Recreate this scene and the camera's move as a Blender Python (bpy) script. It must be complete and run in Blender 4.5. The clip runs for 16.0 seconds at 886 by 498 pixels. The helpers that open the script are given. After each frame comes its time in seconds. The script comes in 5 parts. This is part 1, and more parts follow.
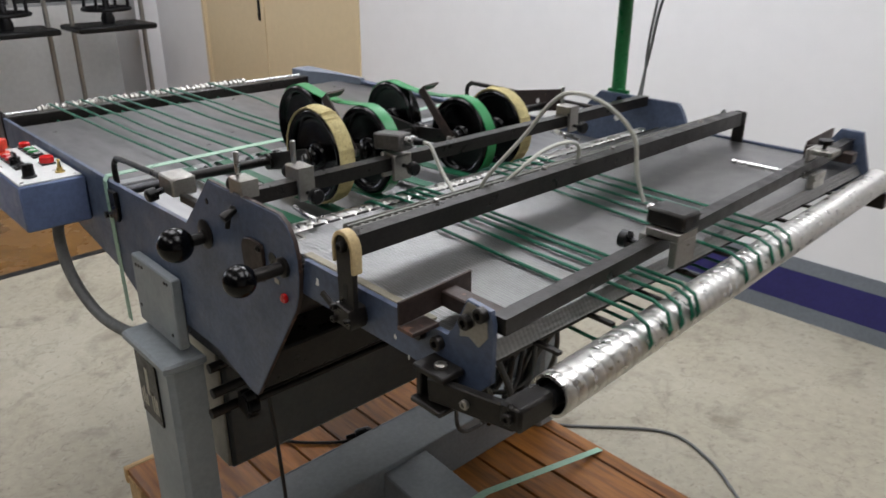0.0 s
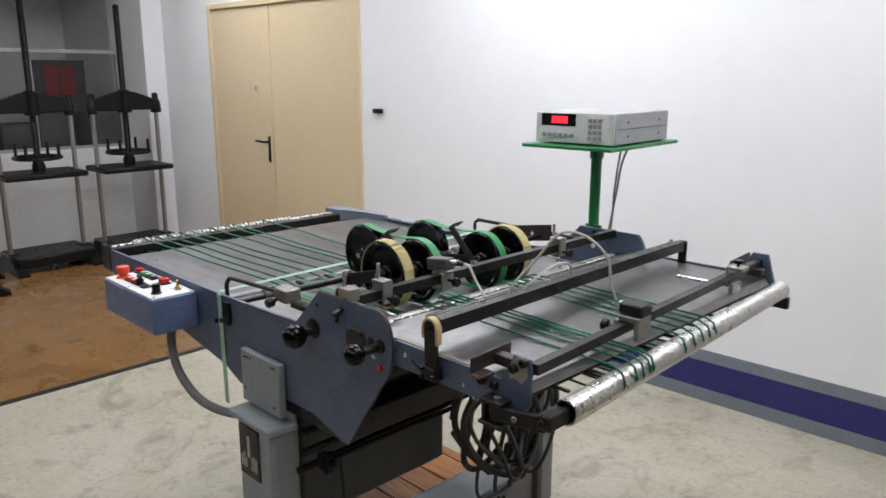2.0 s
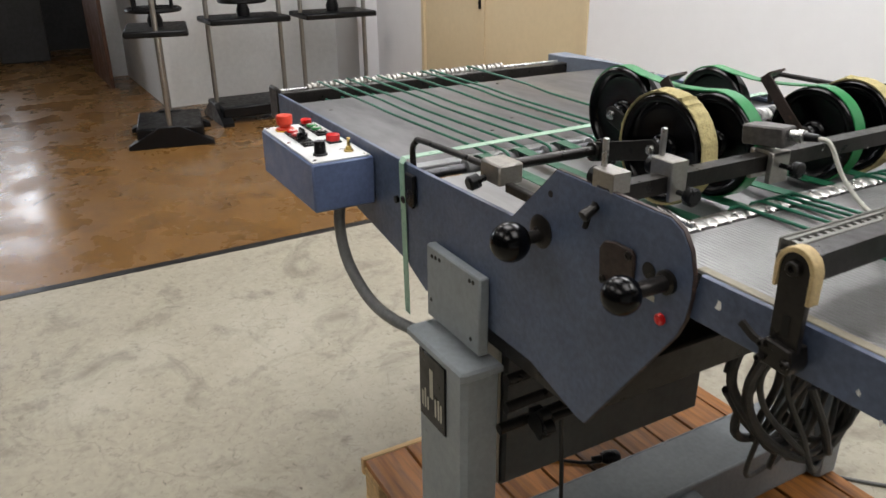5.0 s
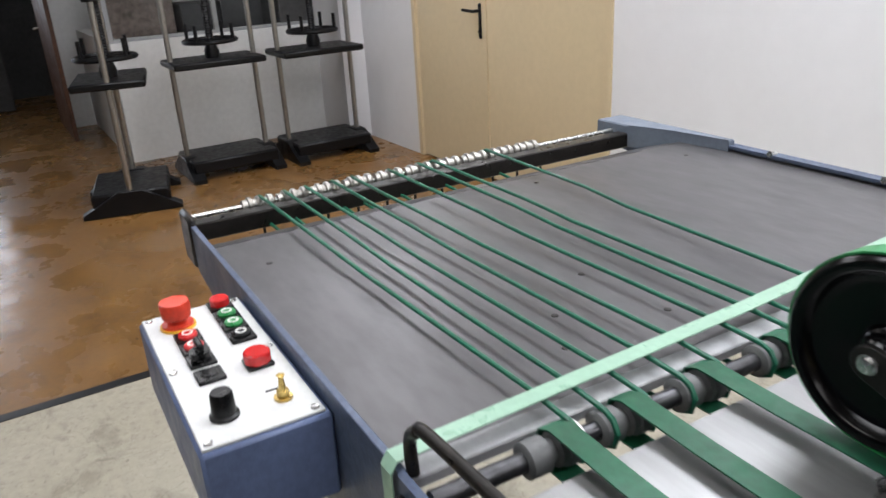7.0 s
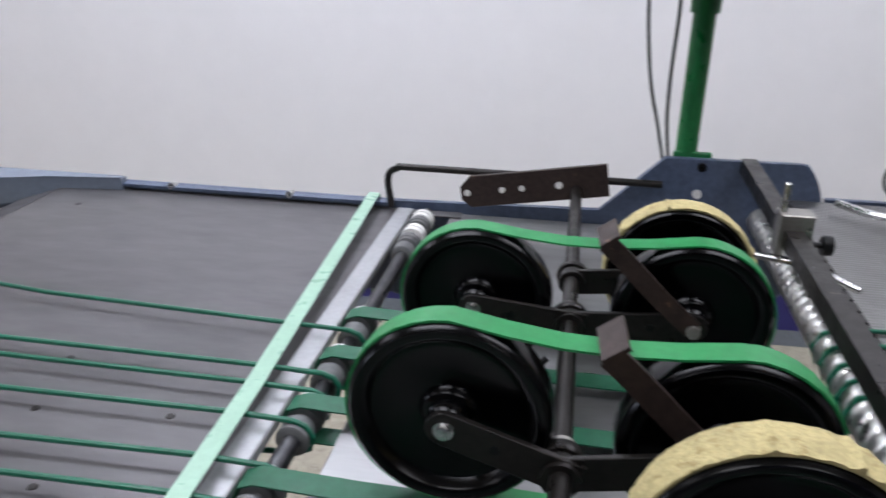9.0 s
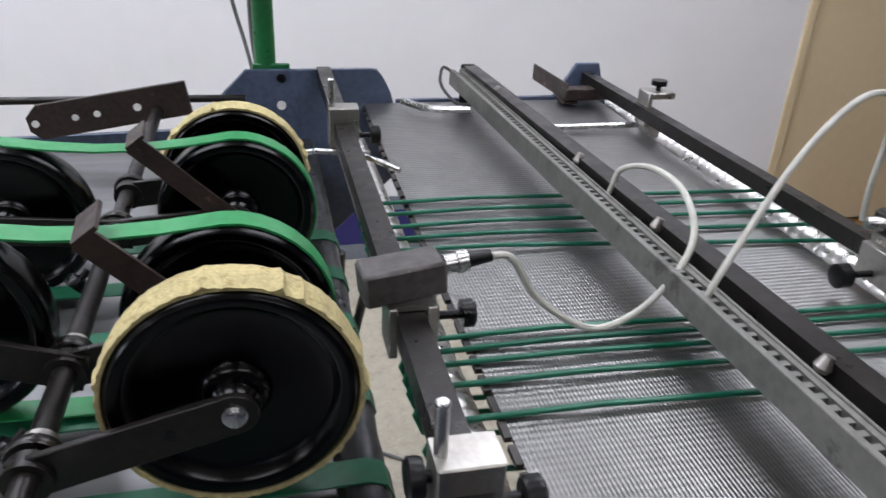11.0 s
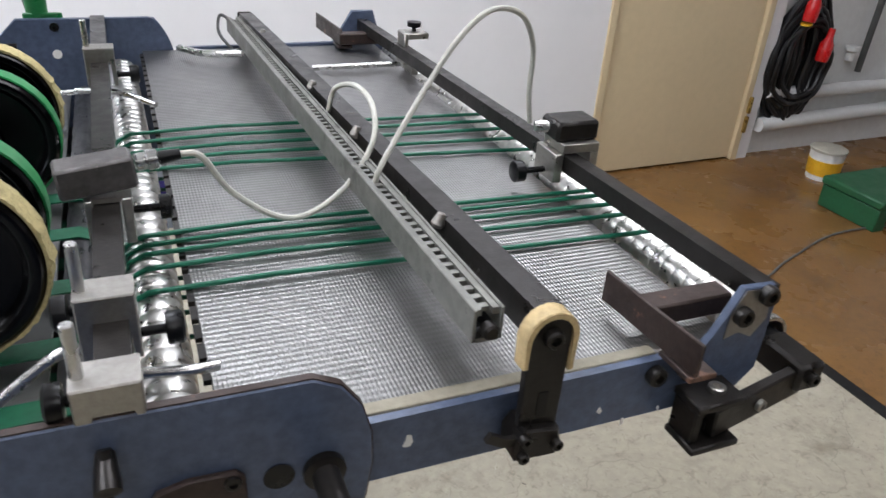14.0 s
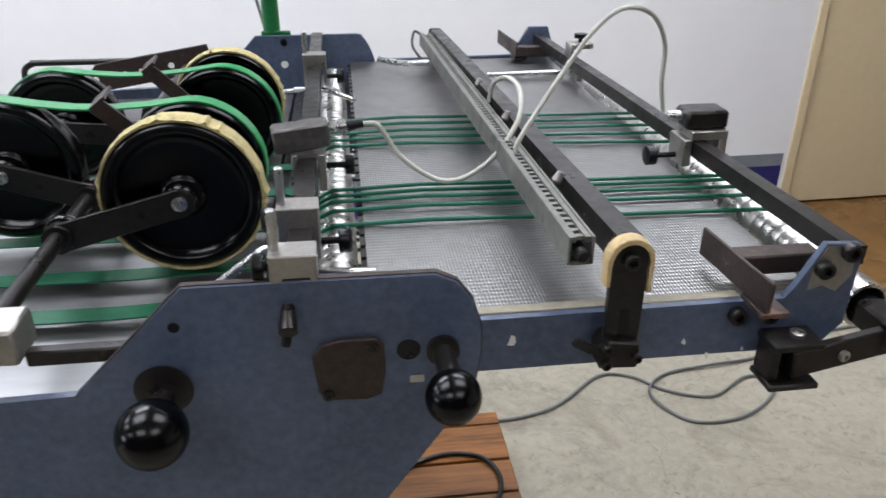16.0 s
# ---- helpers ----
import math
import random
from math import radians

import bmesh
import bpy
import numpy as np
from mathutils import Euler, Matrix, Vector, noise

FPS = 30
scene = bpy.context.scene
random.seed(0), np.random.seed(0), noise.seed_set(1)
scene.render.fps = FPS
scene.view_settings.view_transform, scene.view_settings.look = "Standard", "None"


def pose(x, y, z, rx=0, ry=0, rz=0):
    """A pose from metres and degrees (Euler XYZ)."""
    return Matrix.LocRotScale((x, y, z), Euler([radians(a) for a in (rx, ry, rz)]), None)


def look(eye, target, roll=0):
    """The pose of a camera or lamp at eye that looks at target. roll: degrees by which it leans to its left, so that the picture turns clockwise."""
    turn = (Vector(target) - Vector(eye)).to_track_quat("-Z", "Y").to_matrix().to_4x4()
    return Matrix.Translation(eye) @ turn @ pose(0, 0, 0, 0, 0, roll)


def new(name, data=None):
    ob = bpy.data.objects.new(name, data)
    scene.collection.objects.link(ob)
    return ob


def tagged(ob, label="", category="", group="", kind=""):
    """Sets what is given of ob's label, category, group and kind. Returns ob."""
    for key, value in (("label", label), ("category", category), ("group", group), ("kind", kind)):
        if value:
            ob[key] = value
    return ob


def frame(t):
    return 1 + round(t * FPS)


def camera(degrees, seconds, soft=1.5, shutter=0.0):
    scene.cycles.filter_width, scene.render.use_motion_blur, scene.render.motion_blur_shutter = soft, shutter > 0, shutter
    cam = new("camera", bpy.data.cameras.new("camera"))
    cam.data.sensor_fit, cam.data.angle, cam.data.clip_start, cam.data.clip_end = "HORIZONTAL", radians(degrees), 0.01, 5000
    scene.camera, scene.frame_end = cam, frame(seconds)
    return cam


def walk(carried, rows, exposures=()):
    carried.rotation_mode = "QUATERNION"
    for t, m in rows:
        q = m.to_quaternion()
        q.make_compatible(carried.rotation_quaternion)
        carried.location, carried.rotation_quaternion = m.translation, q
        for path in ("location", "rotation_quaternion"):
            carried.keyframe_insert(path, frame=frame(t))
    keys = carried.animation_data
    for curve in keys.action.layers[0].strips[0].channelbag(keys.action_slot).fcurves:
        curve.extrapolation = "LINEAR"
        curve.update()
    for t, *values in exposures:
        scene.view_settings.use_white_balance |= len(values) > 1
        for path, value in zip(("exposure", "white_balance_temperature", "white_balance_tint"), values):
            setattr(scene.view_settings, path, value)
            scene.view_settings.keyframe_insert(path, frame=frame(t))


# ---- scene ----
cam = camera(60.9, 16.0, shutter=0.3)
PATH = [
    (0, (1.069, -0.527, 1.677), (-0.287, 0.722, 0.904), 0.1),
    (0.5, (1.23, -0.678, 1.715), (-0.084, 0.679, 1.058), 0.9),
    (1, (1.366, -0.917, 1.754), (0.068, 0.474, 1.137), 0.4),
    (1.5, (1.395, -0.997, 1.819), (0.044, 0.402, 1.353), 0.2),
    (2, (1.387, -1.029, 1.813), (0.001, 0.339, 1.359), 0.1),
    (2.5, (1.335, -1.063, 1.787), (-0.137, 0.19, 1.272), -1.3),
    (3, (1.283, -1.066, 1.708), (-0.193, 0.109, 1.043), -1.4),
    (3.5, (1.177, -1.009, 1.649), (-0.292, 0.108, 0.878), -0.6),
    (4, (1.019, -0.873, 1.622), (-0.51, 0.112, 0.789), -0.2),
    (4.2, (0.965, -0.828, 1.63), (-0.595, 0.103, 0.793), 0.7),
    (6.3, (0.235, -0.336, 1.583), (-1.413, 0.533, 0.856), -2.2),
    (6.5, (0.137, -0.29, 1.594), (-1.504, 0.577, 0.849), -2.5),
    (7, (-0.059, -0.223, 1.62), (-1.686, 0.673, 0.878), -3.3),
    (7.5, (-0.275, -0.199, 1.619), (-1.56, 1.141, 0.874), -2.3),
    (8, (-0.36, -0.147, 1.608), (-1.238, 1.465, 0.812), -1.2),
    (8.5, (-0.336, -0.157, 1.637), (-1.071, 1.521, 0.834), -1.3),
    (9, (-0.269, -0.161, 1.668), (-0.613, 1.638, 0.864), 0.3),
    (9.5, (-0.215, -0.156, 1.661), (-0.332, 1.659, 0.829), 0.5),
    (10, (-0.159, -0.151, 1.635), (-0.011, 1.653, 0.784), 2.0),
    (10.2, (-0.144, -0.154, 1.628), (0.066, 1.638, 0.765), 2.3),
    (12.3, (-0.04, -0.32, 1.635), (0.593, 1.322, 0.684), 2.8),
    (12.5, (-0.038, -0.324, 1.637), (0.596, 1.319, 0.688), 2.7),
    (13, (-0.031, -0.323, 1.634), (0.596, 1.325, 0.691), 2.2),
    (13.5, (-0.014, -0.352, 1.632), (0.591, 1.309, 0.696), 3.3),
    (14, (0.048, -0.402, 1.622), (0.762, 1.204, 0.668), 4.2),
    (14.5, (0.078, -0.45, 1.622), (0.715, 1.2, 0.687), 2.2),
    (15, (0.077, -0.51, 1.615), (0.441, 1.228, 0.696), 1.1),
    (15.5, (0.096, -0.575, 1.611), (0.421, 1.179, 0.708), 0.6),
    (16, (0.067, -0.595, 1.619), (0.297, 1.178, 0.723), 0.1),
]
walk(cam, [(t, look(eye, target, roll)) for t, eye, target, roll in PATH],
     exposures=[(0.0, -0.33, 6300, 14), (0.6, -0.18, 6250, 14), (1.5, -0.12, 6200, 14), (2.5, -0.3, 6300, 14), (3.5, -0.24, 6550, 13), (4.2, -0.12, 6620, 13), (6.3, -0.1, 6330, 14), (7.5, -0.12, 6200, 15), (9.0, -0.3, 5980, 18), (10.2, -0.28, 5980, 18), (12.3, 0.0, 6130, 16), (16.0, 0.08, 6030, 15)])

# ---------------------------------------------------------------- light
world = bpy.data.worlds.new("world")
scene.world = world
world.use_nodes = True
world.node_tree.nodes["Background"].inputs[0].default_value = (0.75, 0.82, 0.95, 1)
world.node_tree.nodes["Background"].inputs[1].default_value = 0.05
ROOM = pose(0, 0, 0, 0, 0, 1.6)      # the hall's walls stand a little askew to the machine
CEIL = 3.5
LAMPS = [(x, y, e * k) for y, e in ((-2.2, 3.5), (0.2, 14.5), (1.9, 34.0)) for x, k in ((-4.6, 0.78), (-1.3, 1.24), (1.2, 0.66))]
for lx, ly, watts in LAMPS:
    lamp = bpy.data.lights.new("tube_light", "AREA")
    lamp.shape, lamp.size, lamp.size_y, lamp.energy, lamp.color = "RECTANGLE", 1.5, 0.95, watts, (0.90, 0.955, 1.0)
    new("tube_light", lamp).matrix_basis = ROOM @ pose(lx, ly, CEIL - 0.13)
day = bpy.data.lights.new("window_light", "AREA")
day.shape, day.size, day.size_y, day.energy, day.color = "RECTANGLE", 2.4, 1.4, 55.0, (0.86, 0.93, 1.0)
new("window_light", day).matrix_basis = ROOM @ pose(-10.9, -1.6, 1.9, 90, 0, -90)


# ---------------------------------------------------------------- materials
def mat(name, color, rough=0.5, metal=0.0, var=0.12, scale=6.0, fine=60.0, bump=0.0, bump_scale=120.0, wear=None, wear_at=0.62,
        wear_scale=9.0, coat=0.0, stretch=(1, 1, 1), rand=0.0, rough_var=0.12, dark=0.0):
    """Principled material with colour variation at two scales, optional chips or stains, fine relief."""
    m = bpy.data.materials.new(name)
    m.use_nodes = True
    nt = m.node_tree
    N, L = nt.nodes, nt.links
    p = N["Principled BSDF"]
    p.inputs["Metallic"].default_value = metal
    p.inputs["Coat Weight"].default_value = coat
    geo = N.new("ShaderNodeTexCoord")
    mp = N.new("ShaderNodeMapping")
    mp.inputs["Scale"].default_value = stretch
    L.new(geo.outputs["Object"], mp.inputs["Vector"])

    def noise_node(s, detail=4.0, rough_=0.6):
        n = N.new("ShaderNodeTexNoise")
        n.inputs["Scale"].default_value, n.inputs["Detail"].default_value, n.inputs["Roughness"].default_value = s, detail, rough_
        L.new(mp.outputs["Vector"], n.inputs["Vector"])
        return n.outputs["Fac"]

    def mixed(fac, a, b, mode="MIX"):
        x = N.new("ShaderNodeMix")
        x.data_type, x.blend_type = "RGBA", mode
        for sock, v in ((x.inputs[0], fac), (x.inputs[6], a), (x.inputs[7], b)):
            if hasattr(v, "is_output"):
                L.new(v, sock)
            else:
                sock.default_value = v
        return x.outputs[2]

    def ramp(fac, lo, hi):
        r = N.new("ShaderNodeMapRange")
        r.inputs[1].default_value, r.inputs[2].default_value = lo, hi
        L.new(fac, r.inputs[0])
        return r.outputs[0]

    c = (*color, 1)
    lo = tuple(max(0.0, v * (1 - 1.6 * var)) for v in color) + (1,)
    hi = tuple(min(1.0, v * (1 + 1.2 * var)) for v in color) + (1,)
    col = mixed(ramp(noise_node(scale), 0.3, 0.7), lo, hi)
    col = mixed(0.45, col, mixed(ramp(noise_node(fine, 2.0), 0.35, 0.65), lo, hi))
    if rand:
        info = N.new("ShaderNodeObjectInfo")
        r = N.new("ShaderNodeMapRange")
        r.inputs[3].default_value, r.inputs[4].default_value = 1 - rand, 1 + rand
        L.new(info.outputs["Random"], r.inputs[0])
        hsv = N.new("ShaderNodeHueSaturation")
        L.new(r.outputs[0], hsv.inputs["Value"])
        L.new(col, hsv.inputs["Color"])
        col = hsv.outputs["Color"]
    if wear:
        col = mixed(ramp(noise_node(wear_scale, 8.0, 0.7), wear_at, wear_at + 0.05), col, (*wear, 1))
    L.new(col, p.inputs["Base Color"])
    rr = N.new("ShaderNodeMapRange")
    rr.inputs[1].default_value, rr.inputs[2].default_value = 0.3, 0.7
    rr.inputs[3].default_value, rr.inputs[4].default_value = max(0.02, rough - rough_var), min(1, rough + rough_var)
    L.new(noise_node(scale * 2.3), rr.inputs[0])
    L.new(rr.outputs[0], p.inputs["Roughness"])
    if bump:
        b = N.new("ShaderNodeBump")
        b.inputs["Strength"].default_value, b.inputs["Distance"].default_value = bump, 0.002
        L.new(noise_node(bump_scale, 3.0), b.inputs["Height"])
        L.new(b.outputs[0], p.inputs["Normal"])
    return m


def chain(m):
    """Node tree, its nodes, its links and its principled node."""
    return m.node_tree, m.node_tree.nodes, m.node_tree.links, m.node_tree.nodes["Principled BSDF"]


BLUE = mat("blue_grey_paint", (0.073, 0.0979, 0.158), 0.40, 0, 0.23, 6, 90, 0.25, 260, wear=(0.2, 0.2, 0.21), wear_at=0.735, wear_scale=26)
BLUEBOX = mat("blue_box_paint", (0.106, 0.145, 0.264), 0.4, 0, 0.14, 9, 90, 0.2, 260, wear=(0.02, 0.02, 0.03), wear_at=0.70, wear_scale=18)
GUIDE = mat("pale_blue_grey_paint", (0.15, 0.178, 0.225), 0.42, 0, 0.1, 6, 80, 0.15, 240)
GREY = mat("grey_paint", (0.235, 0.262, 0.275), 0.42, 0, 0.09, 5, 80, 0.2, 240, wear=(0.10, 0.10, 0.098), wear_at=0.68, wear_scale=14)
DARKGREY = mat("dark_grey_paint", (0.07, 0.078, 0.08), 0.5, 0, 0.12, 5, 60, 0.15, 200)
CREAMPAINT = mat("ivory_paint", (0.445, 0.427, 0.356), 0.5, 0, 0.1, 5, 60)
SHEET = mat("table_sheet_steel", (0.112, 0.108, 0.111), 0.40, 0.5, 0.14, 4, 40, 0.05, 300, stretch=(0.35, 1, 1), rough_var=0.1)
BRIGHT = mat("bright_sheet_steel", (0.27, 0.27, 0.27), 0.38, 0.85, 0.1, 6, 60, 0.04, 300, stretch=(0.2, 1, 1))
ZINC = mat("zinc_plated_steel", (0.66, 0.65, 0.62), 0.33, 1.0, 0.08, 30, 160, 0.02, 200, wear=(0.5, 0.45, 0.3), wear_at=0.76, wear_scale=30)
CHROME = mat("polished_steel", (0.56, 0.56, 0.55), 0.27, 1.0, 0.06, 20, 160, rough_var=0.03)
NICKEL = mat("milled_steel", (0.37, 0.355, 0.325), 0.38, 0.9, 0.1, 20, 200, 0.1, 400)
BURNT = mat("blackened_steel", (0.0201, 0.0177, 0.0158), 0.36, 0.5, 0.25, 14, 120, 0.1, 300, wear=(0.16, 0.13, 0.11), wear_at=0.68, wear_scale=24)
RUSTY = mat("rusty_black_steel", (0.0381, 0.0245, 0.0201), 0.5, 0.3, 0.3, 16, 120, 0.2, 300, wear=(0.17, 0.09, 0.06), wear_at=0.6, wear_scale=24)
BLACK = mat("black_plastic", (0.00428, 0.00428, 0.00464), 0.32, 0, 0.15, 10, 90)
ENAMEL = mat("black_enamel", (0.00112, 0.00112, 0.00141), 0.2, 0, 0.2, 12, 100, rough_var=0.03)
CAST = mat("black_cast_iron", (0.00436, 0.00436, 0.00509), 0.4, 0.1, 0.2, 10, 80, 0.3, 120)
BELT = mat("green_round_belt", (0.005, 0.115, 0.062), 0.42, 0, 0.14, 12, 120)
FLAT = mat("green_flat_belt", (0.004, 0.092, 0.042), 0.5, 0, 0.14, 12, 120, wear=(0.01, 0.05, 0.03), wear_at=0.68, wear_scale=30)
FLATLIGHT = mat("light_green_belt", (0.014, 0.22, 0.06), 0.42, 0, 0.1, 12, 120, wear=(0.02, 0.08, 0.03), wear_at=0.70, wear_scale=34)
STRAP = mat("pale_green_strap", (0.29, 0.47, 0.35), 0.34, 0, 0.06, 20, 120)
FELT = mat("yellowed_felt", (0.47, 0.40, 0.19), 0.95, 0, 0.2, 40, 260, 1.0, 240, wear=(0.33, 0.26, 0.11), wear_at=0.58, wear_scale=60)
LEATHER = mat("tan_leather", (0.50, 0.38, 0.19), 0.7, 0, 0.15, 40, 200, 0.3, 300)
CABLE = mat("pale_grey_cable", (0.50, 0.50, 0.44), 0.5, 0, 0.08, 30, 120)
CONDUIT = mat("grey_conduit", (0.142, 0.146, 0.142), 0.5, 0, 0.15, 20, 100)
GREYHOSE = mat("grey_cable", (0.0676, 0.07, 0.0676), 0.55, 0, 0.15, 20, 100)
BLACKCABLE = mat("black_cable", (0.00428, 0.00428, 0.00464), 0.45, 0, 0.1)
POLE = mat("green_paint", (0.02, 0.20, 0.06), 0.35, 0, 0.12, 20, 100, wear=(0.01, 0.03, 0.015), wear_at=0.68, wear_scale=26)
PANEL = mat("off_white_panel", (0.62, 0.63, 0.62), 0.4, 0, 0.06, 12, 120, wear=(0.33, 0.30, 0.24), wear_at=0.69, wear_scale=26)
ALU = mat("grey_aluminium_paint", (0.362, 0.37, 0.379), 0.42, 0.35, 0.08, 14, 120, 0.1, 300)
REDP = mat("red_plastic", (0.55, 0.012, 0.012), 0.25, 0, 0.08)
ORANGEP = mat("orange_red_plastic", (0.66, 0.055, 0.025), 0.35, 0, 0.12, 30, 120)
GREENP = mat("green_plastic", (0.02, 0.24, 0.06), 0.3, 0, 0.1)
WHITEP = mat("white_paint_mark", (0.75, 0.75, 0.72), 0.5, 0, 0.05)
YELLOWP = mat("yellow_plastic", (0.75, 0.42, 0.02), 0.4, 0, 0.1)
BRASS = mat("brass", (0.50, 0.36, 0.12), 0.3, 1.0, 0.15, 30)
WALLM = mat("white_wall_paint", (0.80, 0.80, 0.81), 0.75, 0, 0.015, 1.3, 9, 0.12, 60)
LOWWALL = mat("off_white_wall_paint", (0.72, 0.73, 0.72), 0.7, 0, 0.05, 2.0, 20, 0.1, 60, wear=(0.40, 0.39, 0.36), wear_at=0.70, wear_scale=5)
STRIPE_BLUE = mat("blue_skirting_paint", (0.0209, 0.0195, 0.133), 0.5, 0, 0.12, 5, 60, wear=(0.3, 0.3, 0.38), wear_at=0.76, wear_scale=12)
STRIPE_GREY = mat("grey_skirting_paint", (0.18, 0.203, 0.235), 0.55, 0, 0.1, 5, 60)
DOORM = mat("cream_door_paint", (0.66, 0.54, 0.34), 0.5, 0, 0.03, 1.5, 20, 0.05, 90, wear=(0.55, 0.43, 0.26), wear_at=0.72, wear_scale=3)
BROWNDOOR = mat("brown_door_paint", (0.0825, 0.0317, 0.0127), 0.45, 0, 0.2, 3, 30)
# Dark grey that holds the dimness of the hall beyond in its colour.
GLOOM = mat("hall_dimness_grey", (0.0747, 0.0747, 0.0747), 0.8, 0, 0.15, 2, 20)
# Ceiling grey, darkened so that less light bounces back down.
CEILM = mat("darkened_ceiling_grey", (0.33, 0.33, 0.32), 0.85, 0, 0.03, 1, 10)
WOOD = mat("orange_pallet_wood", (0.30, 0.112, 0.018), 0.5, 0, 0.42, 9, 60, 0.5, 90, stretch=(0.10, 1, 1), rand=0.42, wear=(0.06, 0.026, 0.012), wear_at=0.62, wear_scale=8)
WOODPALE = mat("pale_pallet_wood", (0.558, 0.372, 0.177), 0.65, 0, 0.2, 8, 60, 0.4, 90, stretch=(1, 0.15, 1), rand=0.15)
RUBBER = mat("grey_roller_rubber", (0.13, 0.134, 0.134), 0.55, 0.1, 0.15, 20, 120)
DIRTYALU = mat("dirty_aluminium", (0.168, 0.168, 0.15), 0.45, 0.4, 0.18, 9, 90, 0.1, 300, wear=(0.07, 0.07, 0.06), wear_at=0.60, wear_scale=12)
EDGING = mat("tan_edging", (0.264, 0.24, 0.18), 0.7, 0, 0.15, 20, 120)
DARKGREEN = mat("dark_green_paint", (0.014, 0.10, 0.04), 0.5, 0, 0.12)
SENSOR = mat("worn_grey_housing", (0.0987, 0.0921, 0.0888), 0.4, 0.4, 0.2, 30, 120, wear=(0.36, 0.34, 0.32), wear_at=0.6, wear_scale=40)
DULLSTEEL = mat("dull_dark_steel", (0.085, 0.085, 0.09), 0.36, 0.8, 0.3, 25, 140, 0.1, 300, stretch=(1, 0.4, 1), wear=(0.2, 0.2, 0.2), wear_at=0.66, wear_scale=20)
POSTER = mat("faded_red_paper", (0.20, 0.035, 0.035), 0.6, 0, 0.2, 8, 40)
CARTON = mat("dull_coloured_stock", (0.187, 0.15, 0.127), 0.7, 0, 0.4, 4, 20)

# knurled stainless delivery plate: rows of small pressed dimples
KNURL = mat("knurled_stainless_sheet", (0.265, 0.262, 0.256), 0.33, 0.95, 0.10, 5, 50, rough_var=0.05)
nt, N, L, P = chain(KNURL)
tc, sep = N.new("ShaderNodeTexCoord"), N.new("ShaderNodeSeparateXYZ")
L.new(tc.outputs["Object"], sep.inputs[0])


def math_node(N, L, op, a, b=0.0):
    n = N.new("ShaderNodeMath")
    n.operation = op
    for sock, v in ((n.inputs[0], a), (n.inputs[1], b)):
        if hasattr(v, "is_output"):
            L.new(v, sock)
        else:
            sock.default_value = v
    return n.outputs[0]


sx = math_node(N, L, "SINE", math_node(N, L, "MULTIPLY", math_node(N, L, "ADD", sep.outputs[0], math_node(N, L, "MULTIPLY", sep.outputs[1], 0.5)), 2 * math.pi / 0.0074))
sy = math_node(N, L, "SINE", math_node(N, L, "MULTIPLY", math_node(N, L, "SUBTRACT", sep.outputs[0], math_node(N, L, "MULTIPLY", sep.outputs[1], 0.5)), 2 * math.pi / 0.0074))
dim = math_node(N, L, "MULTIPLY", sx, sy)
kb = N.new("ShaderNodeBump")
kb.inputs["Strength"].default_value, kb.inputs["Distance"].default_value = 0.42, 0.0010
L.new(dim, kb.inputs["Height"])
L.new(kb.outputs[0], P.inputs["Normal"])


